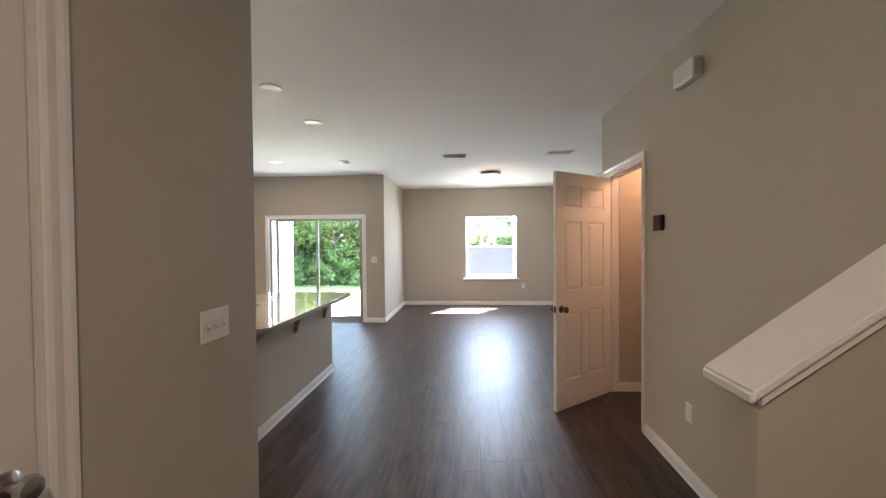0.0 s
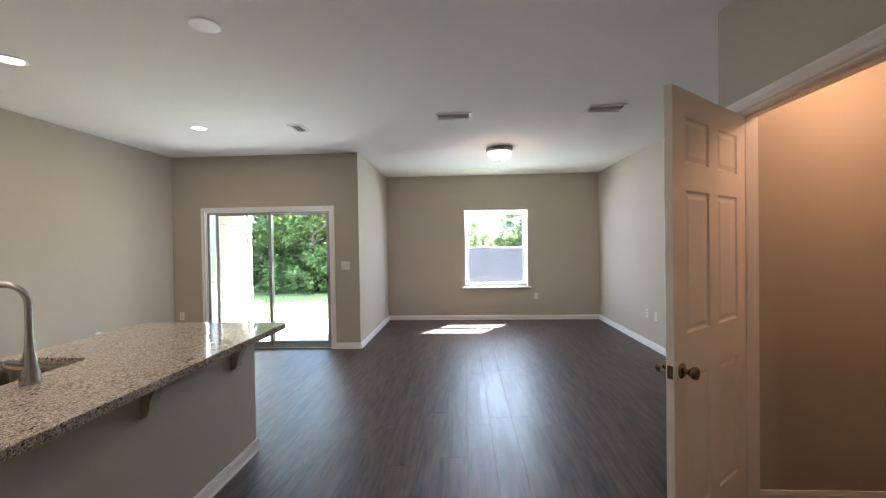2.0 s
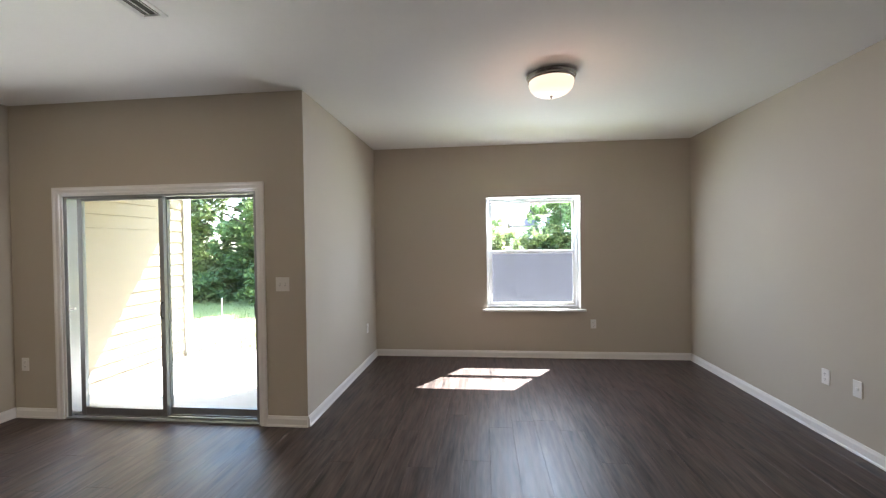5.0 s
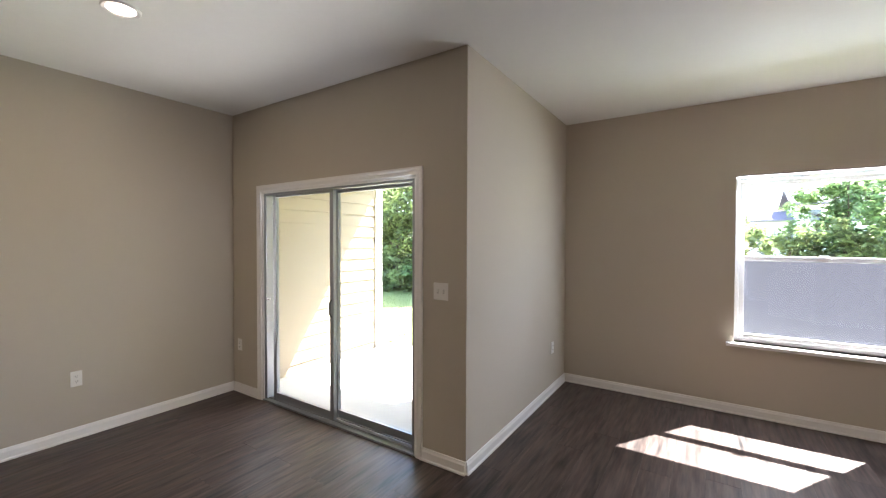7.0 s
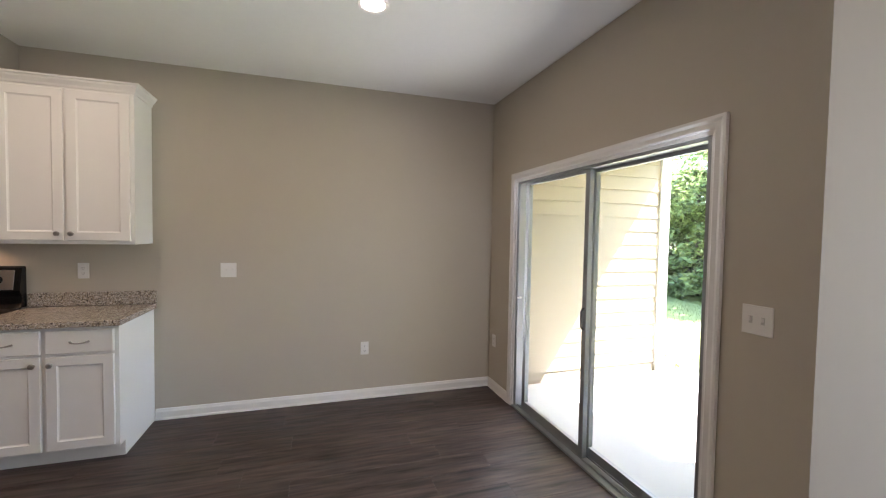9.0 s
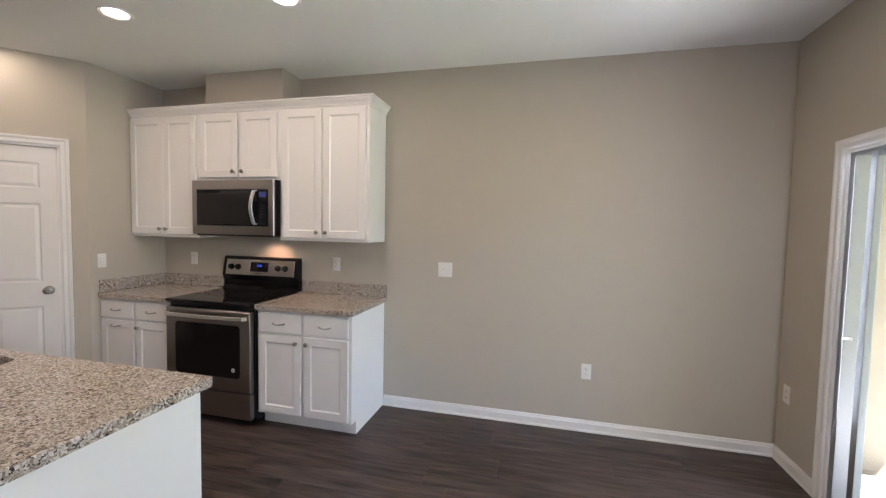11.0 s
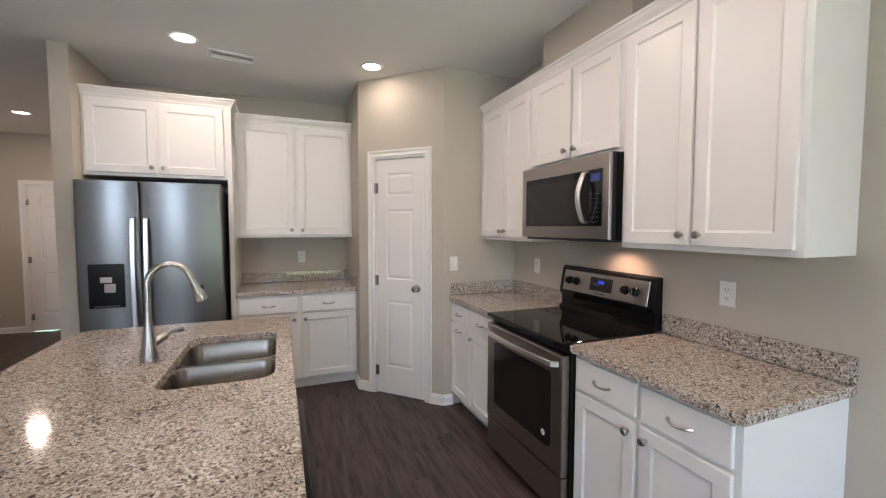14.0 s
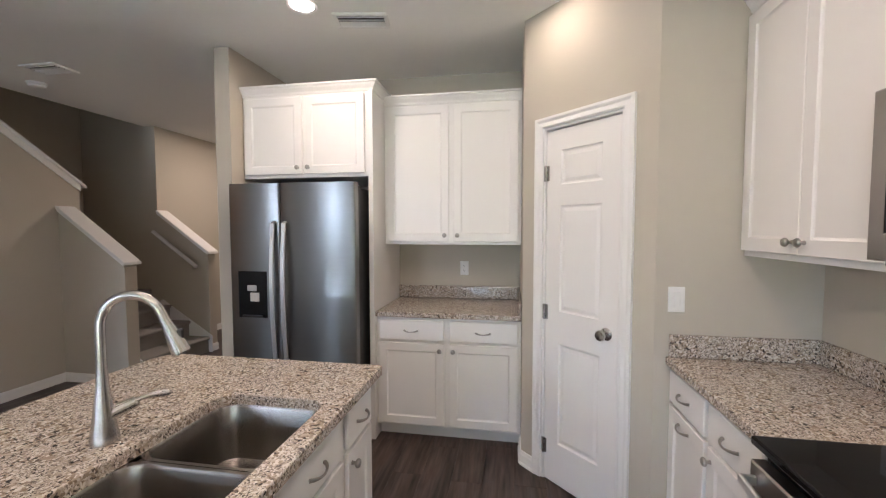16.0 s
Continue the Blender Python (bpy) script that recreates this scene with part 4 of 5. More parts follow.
def shaker(parent, name, x, z, w, h, knob=None, pull=None, y=0.0):
    """A shaker front, 19 mm thick, proud of the face frame. knob: 'l' or 'r' side and 't' or 'b' end."""
    bm = bmesh.new()
    st = 0.055
    panelled(bm, w, h, 0.019, [(st, w - st, st, h - st)], SHAKER, edge=0.0025)
    ob = part(name, bm, M_CAB, parent, m=Matrix.Translation((x, y - 0.0195, z)))
    if knob:
        cab_knob(ob, 0.030 if knob[0] == "l" else w - 0.030, 0.045 if knob[1] == "b" else h - 0.045)
    if pull:
        cab_pull(ob, w / 2, h - 0.04)
    return ob


def drawer_front(parent, x, z, w, h):
    bm = bmesh.new()
    box(bm, 0, w, 0, 0.019, 0, h, bevel=0.004)
    ob = part("drawer_front", bm, M_CAB, parent, m=Matrix.Translation((x, -0.0195, z)))
    cab_pull(ob, w / 2, h / 2)
    return ob


def base_cabinet(m, w, d, label, widths, drawers=True, pulls=(), h=0.876, inset=0.022):
    ob = thing("base_cabinet", m, label, "cabinet", "kitchen base cabinets")
    bm = bmesh.new()
    prism(bm, [(0.0, 0.10), (0.0, h), (d, h), (d, 0.0), (0.075, 0.0), (0.075, 0.10)], "x", 0.0, w)
    part("body", bm, M_CAB, ob)
    x, n = inset, len(widths)
    for k, dw in enumerate(widths):
        top = 0.862
        if drawers:
            drawer_front(ob, x, 0.715, dw, 0.142)
            top = 0.698
        side = "r" if k == 0 and n > 1 else "l"
        if k in pulls:
            shaker(ob, "cabinet_door", x, 0.118, dw, top - 0.118, pull=True)
        else:
            shaker(ob, "cabinet_door", x, 0.118, dw, top - 0.118, side + "t")
        x += dw + (w - inset - 0.022 - sum(widths)) / max(1, n - 1)
    return ob


def wall_cabinet(m, w, d, h, label, widths, knob_end="b", inset=0.022):
    ob = thing("wall_cabinet", m, label, "cabinet", "kitchen wall cabinets")
    bm = bmesh.new()
    box(bm, 0, w, 0, d, 0, h)
    part("body", bm, M_CAB, ob)
    x, n = inset, len(widths)
    for k, dw in enumerate(widths):
        shaker(ob, "cabinet_door", x, 0.024, dw, h - 0.05, ("r" if k == 0 and n > 1 else "l") + knob_end)
        x += dw + (w - inset - 0.022 - sum(widths)) / max(1, n - 1)
    return ob


def crown(name, m, w, d, z, left=True, right=True):
    """Crown moulding round the top of a run of cabinets: front along x, with returns to the wall."""
    prof = [(0.0, 0.0), (0.006, 0.004), (0.010, 0.018), (0.026, 0.040), (0.030, 0.052), (0.038, 0.056), (0.038, 0.068), (0.0, 0.068)]
    ob = thing(name, m, "white crown moulding along the cabinet tops", "moulding")
    a0, a1 = (1.0 if left else 0.0), (1.0 if right else 0.0)
    bm = bmesh.new()
    lo = [bm.verts.new((-o * a0, -o, z + hh)) for o, hh in prof]
    hi = [bm.verts.new((w + o * a1, -o, z + hh)) for o, hh in prof]
    n = len(prof)
    for j in range(n):
        bm.faces.new((lo[j], lo[(j + 1) % n], hi[(j + 1) % n], hi[j]))
    if not left:
        bm.faces.new(lo)
    if not right:
        bm.faces.new(hi[::-1])
    for on, ex, s in ((left, 0.0, -1), (right, w, 1)):
        if on:
            a = [bm.verts.new((ex + s * o, -o, z + hh)) for o, hh in prof]
            b = [bm.verts.new((ex + s * o, d, z + hh)) for o, hh in prof]
            for j in range(n):
                bm.faces.new((a[j], a[(j + 1) % n], b[(j + 1) % n], b[j]))
            bm.faces.new(b)
    bmesh.ops.remove_doubles(bm, verts=bm.verts, dist=1e-5)
    part("front_moulding", bm, M_CAB, ob)
    return ob


# west run: fronts face the island
WB, WU = -3.615, -3.885
base_cabinet(pose(WB, PB.y + 0.002, 0, 0, 0, TO_PX), 0.716, WB - XW, "white shaker base cabinet with two drawers in the corner", (0.335, 0.325), pulls=(0,), inset=0.006)
base_cabinet(pose(WB, 4.263, 0, 0, 0, TO_PX), 0.760, WB - XW, "white shaker base cabinet with two drawers and two doors", (0.345, 0.345))
UZ, UH = 1.375, 1.035
wall_cabinet(pose(WU, PB.y + 0.002, UZ, 0, 0, TO_PX), 0.714, WU - XW, UH, "tall white shaker wall cabinet between pantry and microwave", (0.352, 0.328), inset=0.008)
wall_cabinet(pose(WU, 3.486, 1.85, 0, 0, TO_PX), 0.775, WU - XW, UZ + UH - 1.85, "short white shaker wall cabinet over the microwave", (0.366, 0.342))
wall_cabinet(pose(WU, 4.262, UZ, 0, 0, TO_PX), 0.757, WU - XW, UH, "tall white shaker wall cabinet beside the bare wall", (0.345, 0.352))
crown("crown_moulding", pose(WU, PB.y + 0.002, 0, 0, 0, TO_PX), 2.248, WU - XW, UZ + UH - 0.012, left=False, right=True)
structure("vent_chase", boxes((XW, -3.945, 3.50, 4.235, UZ + UH, H)), M_WALL, "greige drywall duct chase above the microwave", "duct chase")

# south run: fronts face the dining nook
SB, SU = 2.005, 1.785
base_cabinet(pose(-1.945, SB, 0, 0, 0, TO_PY), 1.008, SB - YK, "white shaker base cabinet between refrigerator and pantry", (0.465, 0.465))
wall_cabinet(pose(-1.945, SU, UZ, 0, 0, TO_PY), 1.008, SU - YK, UH, "tall white shaker wall cabinet beside the refrigerator", (0.465, 0.465))
crown("crown_moulding", pose(-1.945, SU, 0, 0, 0, TO_PY), 1.008, SU - YK, UZ + UH - 0.012, left=False, right=False)
wall_cabinet(pose(-0.967, 2.045, 1.855, 0, 0, TO_PY), 0.943, 2.045 - YK, 0.585, "wide white shaker cabinet over the refrigerator", (0.44, 0.44))
pn = thing("tall_end_panel", pose(-1.911, 2.05, 0, 0, 0, TO_PY), "tall white side panel beside the refrigerator", "panel")
part("panel", boxes((0, 0.033, 0, 2.05 - YK, 0, 2.44)), M_CAB, pn)
crown("crown_moulding", pose(-0.967, 2.045, 0, 0, 0, TO_PY), 0.977, 2.045 - YK, 2.432, left=False, right=True)

# worktops


def worktop(name, m, slabs, label):
    ob = thing(name, m, label, "countertop")
    for nm, b in slabs:
        bm = bmesh.new()
        box(bm, *b, bevel=0.004, seg=2)
        part(nm, bm, M_GRANITE, ob)
    return ob


TZ0, TZ1 = 0.877, 0.914
worktop("granite_worktop", pose(0, 0, 0), [("slab", (XW + 0.001, -3.578, PB.y + 0.001, 3.492, TZ0, TZ1)), ("backsplash", (XW + 0.001, XW + 0.021, PB.y + 0.022, 3.492, TZ1 + 0.001, 1.016)), ("side_splash", (XW + 0.001, -3.590, PB.y + 0.001, PB.y + 0.021, TZ1 + 0.001, 1.016))], "speckled beige granite worktop in the kitchen corner")
worktop("granite_worktop", pose(0, 0, 0), [("slab", (XW + 0.001, -3.578, 4.262, 5.045, TZ0, TZ1)), ("backsplash", (XW + 0.001, XW + 0.021, 4.264, 5.045, TZ1 + 0.001, 1.016))], "speckled beige granite worktop beside the range")
worktop("granite_worktop", pose(0, 0, 0), [("slab", (PA.x + 0.002, -1.945, YK + 0.001, 2.035, TZ0, TZ1)), ("backsplash", (PA.x + 0.023, -1.945, YK + 0.001, YK + 0.021, TZ1 + 0.001, 1.016)), ("side_splash", (PA.x + 0.002, PA.x + 0.022, YK + 0.001, 2.025, TZ1 + 0.001, 1.016))], "speckled beige granite worktop beside the refrigerator")

# ---- island ----
IX0, IX1, IY0, IY1 = -2.347, -1.29, 3.095, 5.08
SKX0, SKX1, SKY0, SKY1 = -2.275, -1.885, 3.465, 4.185
ic = thing("island_worktop", pose(0, 0, 0), "speckled beige granite island top with a sink cut-out", "countertop")
bm = bmesh.new()
outer = rounded(IX0, IX1, IY0, IY1, (0.10, 0.06, 0.012, 0.012), 8)
hole = rounded(SKX0, SKX1, SKY0, SKY1, 0.07, 8)
levels = [(TZ0, 0.0), (TZ1 - 0.005, 0.0), (TZ1 - 0.0015, 0.0015), (TZ1, 0.005)]


def shrink(outline, x0, x1, y0, y1, e):
    cx, cy = (x0 + x1) / 2, (y0 + y1) / 2
    fx, fy = 1 - 2 * e / (x1 - x0), 1 - 2 * e / (y1 - y0)
    return [(cx + (x - cx) * fx, cy + (y - cy) * fy) for x, y in outline]


rim_o = [[bm.verts.new((x, y, z)) for x, y in shrink(outer, IX0, IX1, IY0, IY1, e)] for z, e in levels]
rim_h = [[bm.verts.new((x, y, z)) for x, y in shrink(hole, SKX0, SKX1, SKY0, SKY1, -e * 0.6)] for z, e in levels]
for rims in (rim_o, rim_h):
    for a, b in zip(rims, rims[1:]):
        for j in range(len(a)):
            bm.faces.new((a[j], a[(j + 1) % len(a)], b[(j + 1) % len(b)], b[j]))
for k in (0, -1):
    es = []
    for r in (rim_o[k], rim_h[k]):
        for j in range(len(r)):
            es.append(bm.edges.get((r[j], r[(j + 1) % len(r)])))
    bmesh.ops.triangle_fill(bm, use_beauty=True, use_dissolve=False, edges=es)
part("slab", bm, M_GRANITE, ic)

isl = thing("kitchen_island", pose(0, 0, 0), "greige island half wall with white end trim", "kitchen island")
part("half_wall", boxes((-1.695, -1.53, 3.135, 5.055, 0, TZ0)), M_WALL, isl)
part("end_panel", boxes((-2.305, -1.697, 5.037, 5.058, 0.0, TZ0)), M_CAB, isl, "white end panel")
part("end_panel", boxes((-2.305, -1.697, 3.133, 3.154, 0.0, TZ0)), M_CAB, isl, "white end panel")
part("end_trim", boxes((-1.70, -1.53, 3.117, 3.134, 0.815, TZ0 - 0.001), (-1.70, -1.53, 3.121, 3.134, 0.79, 0.815), bevel=0.003), M_TRIM, isl, "white moulding under the top")
for run in ((-1.53, 3.135, -1.53, 5.055), (-1.53, 5.056, -1.695, 5.056), (-1.695, 3.134, -1.53, 3.134)):
    a, b = Vector((run[2], run[3], 0)), Vector((run[0], run[1], 0))
    d = b - a
    bm = bmesh.new()
    prism(bm, [(0, 0), (0.020, 0), (0.020, 0.010), (0.014, 0.018), (0.0135, 0.062), (0.009, 0.072), (0.006, 0.084), (0.0, 0.086)], "x", -0.014, d.length + 0.014)
    bm.transform(pose(a.x, a.y, 0.002, 0, 0, math.degrees(math.atan2(d.y, d.x))))
    part("baseboard", bm, M_TRIM, isl)
for cy in (3.345, 4.08, 4.80):
    cbk = thing("corbel", pose(-1.53, cy, TZ0 - 0.001), "white painted wooden corbel under the island overhang", "corbel", "island corbels")
    bm = bmesh.new()
    prof = [(0.0, 0.0), (0.17, 0.0), (0.17, -0.025), (0.155, -0.04)] + [(0.155 - 0.115 * math.sin(radians(a)), -0.04 - 0.13 * (1 - math.cos(radians(a)))) for a in (15, 30, 45, 60, 75, 90)] + [(0.03, -0.20), (0.0, -0.21)]
    prism(bm, prof, "y", -0.03, 0.03)
    part("bracket", bm, M_WALL, cbk, "greige painted curved bracket")
plate(pose(-1.628, 3.1345, 0.745, 0, 0, TO_NY), 1, "outlet", "white duplex outlet on the island end")
IB = -2.305
base_cabinet(pose(IB, 3.435, 0, 0, 0, TO_NX), 0.28, 0.605, "narrow white shaker island cabinet with a drawer", (0.236,))
base_cabinet(pose(IB, 4.285, 0, 0, 0, TO_NX), 0.848, 0.02, "white shaker sink base cabinet front with two doors", (0.385, 0.385))
sink_base = thing("sink_cabinet_floor", pose(0, 0, 0), "white cabinet base under the sink", "cabinet")
part("panel", boxes((-2.28, -1.70, 3.437, 4.285, 0.10, 0.12)), M_CAB, sink_base)

dwm = thing("dishwasher", pose(IB, 4.895, 0, 0, 0, TO_NX), "black built-in dishwasher under the island top", "dishwasher")
part("tub", boxes((0.002, 0.596, 0.0, 0.58, 0.09, 0.868)), M_DARKPLASTIC, dwm)
bm = bmesh.new()
box(bm, 0.003, 0.595, -0.056, -0.001, 0.115, 0.745, bevel=0.006, seg=2)
part("door", bm, M_BLACK, dwm, "glossy black door panel")
bm = bmesh.new()
box(bm, 0.003, 0.595, -0.062, -0.001, 0.75, 0.866, bevel=0.006, seg=2)
part("control_panel", bm, M_BLACK, dwm, "glossy black control strip")
part("toe_kick", boxes((0.003, 0.595, 0.04, 0.06, 0.0, 0.11)), M_BLACK, dwm)
part("filler", boxes((-0.14, 0.0, -0.002, 0.02, 0.10, 0.875)), M_CAB, dwm)

snk = thing("kitchen_sink", pose(0, 0, 0), "double-bowl undermount stainless steel sink in the island", "sink")


def bowl(y0, y1, depth):
    bm = bmesh.new()
    x0, x1 = SKX0 - 0.006, SKX1 + 0.006
    loops = []
    for z, e, r in ((TZ0 - 0.002, -0.014, 0.075), (TZ0 - 0.002, 0.0, 0.068), (TZ0 - 0.012, 0.005, 0.065), (TZ0 - depth + 0.05, 0.014, 0.062), (TZ0 - depth + 0.016, 0.022, 0.058), (TZ0 - depth, 0.045, 0.05)):
        loops.append([(x, y, z) for x, y in rounded(x0 + e, x1 - e, y0 + e, y1 - e, r, 7)])
    cx, cy = (x0 + x1) / 2, (y0 + y1) / 2
    loops.append([(cx + (x - cx) * 0.25, cy + (y - cy) * 0.25, z - 0.004) for x, y, z in loops[-1]])
    loft(bm, loops)
    ob = part("bowl", bm, M_SINK, snk, smooth=True)
    bm = bmesh.new()
    lathe(bm, [(0.042, 0.0), (0.042, 0.003), (0.034, 0.003), (0.030, -0.001), (0.005, -0.0005)], 24, "z", (cx, cy, TZ0 - depth - 0.003))
    part("drain", bm, M_NICKEL, ob, "round steel drain", smooth=True)


bowl(SKY0 - 0.004, 3.805, 0.20)
bowl(3.83, SKY1 + 0.004, 0.20)
part("divider", boxes((SKX0 + 0.004, SKX1 - 0.004, 3.800, 3.835, TZ0 - 0.020, TZ0 - 0.008), bevel=0.004), M_SINK, snk)

fc = thing("faucet", pose(-1.792, 3.815, TZ1, 0, 0, 20), "brushed nickel gooseneck pull-down faucet with side lever", "faucet")
bm = bmesh.new()
lathe(bm, [(0.034, 0.0), (0.034, 0.010), (0.031, 0.030), (0.025, 0.075), (0.021, 0.11), (0.0145, 0.16), (0.0135, 0.19)], 28)
part("body", bm, M_NICKEL, fc, smooth=True)
bm = bmesh.new()
pts = [(0, 0, 0.18), (0, 0, 0.312)] + [(-0.078 + 0.078 * math.cos(radians(a)), 0, 0.318 + 0.084 * math.sin(radians(a))) for a in range(10, 161, 10)]
tube(bm, pts, 0.0125, 18)
part("spout", bm, M_NICKEL, fc, smooth=True)
e1, d1 = Vector(pts[-1]), (Vector(pts[-1]) - Vector(pts[-2])).normalized()
bm = bmesh.new()
tube(bm, [e1, e1 + d1 * 0.03, e1 + d1 * 0.055, e1 + d1 * 0.10, e1 + d1 * 0.118, e1 + d1 * 0.122], [0.0125, 0.0135, 0.0175, 0.0235, 0.0245, 0.019], 20)
part("spray_head", bm, M_NICKEL, fc, smooth=True)
bm = bmesh.new()
b1 = e1 + d1 * 0.075 + Vector((-0.017, 0, 0.006))
box(bm, b1.x - 0.006, b1.x + 0.006, b1.y - 0.007, b1.y + 0.007, b1.z - 0.02, b1.z + 0.02, bevel=0.003)
part("spray_button", bm, M_DARKPLASTIC, fc, "dark rubber spray button")
bm = bmesh.new()
tube(bm, [(-0.008, -0.004, 0.070), (-0.040, -0.022, 0.084), (-0.062, -0.034, 0.093), (-0.066, -0.036, 0.095)], [0.019, 0.0185, 0.0165, 0.012], 18)
stub = part("lever_hub", bm, M_NICKEL, fc, smooth=True)
bm = bmesh.new()
tube(bm, [(-0.060, -0.033, 0.094), (-0.076, -0.041, 0.101), (-0.096, -0.051, 0.103), (-0.118, -0.063, 0.101), (-0.132, -0.070, 0.100), (-0.137, -0.073, 0.0995)], [0.008, 0.0065, 0.009, 0.0115, 0.009, 0.003], 16)
part("lever", bm, M_NICKEL, stub, "slim paddle lever", smooth=True)

# ---- refrigerator ----


def strap(bm, pts, across, width, thick):
    """A flat bar with rounded edges swept along a path, its width along one axis."""
    a = Vector(across)
    P = [Vector(p) for p in pts]
    rings = []
    for k, p in enumerate(P):
        d = (P[min(k + 1, len(P) - 1)] - P[max(k - 1, 0)]).normalized()
        n = d.cross(a).normalized()
        hw, ht = width / 2, thick / 2
        sec = [(-hw, -ht * 0.4), (-hw * 0.8, -ht), (hw * 0.8, -ht), (hw, -ht * 0.4), (hw, ht * 0.4), (hw * 0.8, ht), (-hw * 0.8, ht), (-hw, ht * 0.4)]
        rings.append([bm.verts.new(p + a * u + n * v) for u, v in sec])
    for r0, r1 in zip(rings, rings[1:]):
        for j in range(8):
            bm.faces.new((r0[j], r0[(j + 1) % 8], r1[(j + 1) % 8], r1[j]))
    bm.faces.new(rings[0][::-1])
    bm.faces.new(rings[-1])


def digits(text, x, y, z, height):
    """Numerals as a flat mesh facing -y, centred on x, resting on z."""
    cu = bpy.data.curves.new("numerals", "FONT")
    cu.body, cu.size, cu.align_x, cu.resolution_u = text, height / 0.69, "CENTER", 3
    tmp = bpy.data.objects.new("numerals", cu)
    me = bpy.data.meshes.new_from_object(tmp)
    bm = bmesh.new()
    bm.from_mesh(me)
    bpy.data.objects.remove(tmp)
    bpy.data.curves.remove(cu)
    bpy.data.meshes.remove(me)
    bm.transform(Matrix.Translation((x, y, z)) @ Matrix.Rotation(radians(90), 4, "X"))
    return bm


FRX, FRW = -0.972, 0.912
fr = thing("refrigerator", pose(FRX, 2.17, 0, 0, 0, TO_PY), "stainless side-by-side refrigerator with water and ice dispenser", "refrigerator")
part("body", boxes((0.005, FRW - 0.005, 0.0, 0.655, 0.02, 1.765)), M_DARKPLASTIC, fr, "dark grey cabinet body")
part("hinge_cover", boxes((0.02, 0.14, -0.03, 0.10, 1.766, 1.785), (FRW - 0.14, FRW - 0.02, -0.03, 0.10, 1.766, 1.785), bevel=0.004), M_DARKPLASTIC, fr)
part("toe_grille", boxes((0.01, FRW - 0.01, -0.01, 0.0, 0.02, 0.075)), M_DARKPLASTIC, fr)
SPLIT = 0.380


def fridge_door(x0, x1):
    bm = bmesh.new()
    prism(bm, [(x0, -0.001), (x0, -0.052), (x0 + 0.006, -0.060), (x0 + 0.02, -0.064), ((x0 + x1) / 2, -0.068), (x1 - 0.02, -0.064), (x1 - 0.006, -0.060), (x1, -0.052), (x1, -0.001)], "z", 0.085, 1.80)
    return part("door", bm, M_STEEL, fr, "brushed stainless door", smooth=True)


dl = fridge_door(0.0, SPLIT - 0.003)
dr = fridge_door(SPLIT + 0.003, FRW)
for par, hx in ((dl, SPLIT - 0.040), (dr, SPLIT + 0.040)):
    bm = bmesh.new()
    pts = [(hx, -0.060, 0.60)] + [(hx, -0.085 - 0.028 * math.sin(math.pi * s / 10), 0.61 + 0.092 * s) for s in range(0, 11)] + [(hx, -0.060, 1.54)]
    strap(bm, pts, (1, 0, 0), 0.030, 0.014)
    part("handle", bm, M_BRIGHT, par, "long bowed steel handle", smooth=True)
bm = bmesh.new()
box(bm, 0.065, 0.278, -0.0705, -0.0640, 0.887, 1.205, bevel=0.002)
dsp = part("dispenser", bm, M_BLACK, dl, "black water and ice dispenser")
part("paddle", boxes((0.135, 0.205, -0.077, -0.071, 1.07, 1.11), (0.16, 0.225, -0.083, -0.071, 1.0, 1.06), bevel=0.003), M_PALEGREY, dsp, "pale plastic paddle")
part("drip_tray", boxes((0.10, 0.245, -0.085, -0.071, 0.893, 0.905)), M_DARKPLASTIC, dsp)

# ---- range ----
RY0 = 3.496
rg = thing("range", pose(-3.590, RY0, 0, 0, 0, TO_PX), "freestanding stainless electric range with black glass cooktop", "stove")
RW = 0.762
part("body", boxes((0.0, RW, 0.0, 0.595, 0.03, 0.895)), M_BLACK, rg, "black enamel sides")
part("feet", boxes((0.04, 0.08, 0.05, 0.09, 0, 0.03), (RW - 0.08, RW - 0.04, 0.05, 0.09, 0, 0.03), (0.04, 0.08, 0.5, 0.54, 0, 0.03), (RW - 0.08, RW - 0.04, 0.5, 0.54, 0, 0.03)), M_BLACK, rg)
bm = bmesh.new()
box(bm, -0.002, RW + 0.002, -0.045, 0.54, 0.896, 0.920, bevel=0.006, seg=2)
ck = part("cooktop", bm, M_BLACKGLASS, rg, "black ceramic glass cooktop")
bm = bmesh.new()
panelled(bm, RW - 0.01, 0.60, 0.045, [(0.085, RW - 0.095, 0.10, 0.50)], [(0.004, 0.003)], edge=0.005)
od = part("oven_door", bm, M_STEELH, rg, "brushed stainless oven door", m=Matrix.Translation((0.005, -0.047, 0.255)))
bm = bmesh.new()
prism(bm, rounded(0.088, RW - 0.098, 0.103, 0.497, 0.03, 5), "y", -0.0008, 0.0025)
part("oven_window", bm, M_OVENGLASS, od, "dark oven window")
bm = bmesh.new()
lathe(bm, [(0.016, -0.001), (0.016, -0.0016), (0.001, -0.0017)], 20, "y", (RW - 0.155, 0, 0.165))
part("round_badge", bm, M_PLATE, od, "small round white badge")
for k in range(3):
    part("badge_bar", boxes((RW - 0.163, RW - 0.147, -0.0026, -0.0018, 0.158 + 0.006 * k, 0.160 + 0.006 * k)), M_BLACK, od)
bm = bmesh.new()
pts = [(0.03, -0.002, 0.555)] + [(0.035 + (RW - 0.08) * s / 12, -0.040 - 0.018 * math.sin(math.pi * s / 12), 0.560) for s in range(13)] + [(RW - 0.04, -0.002, 0.555)]
strap(bm, pts, (0, 0, 1), 0.028, 0.013)
part("handle", bm, M_BRIGHT, od, "wide bowed steel handle", smooth=True)
bm = bmesh.new()
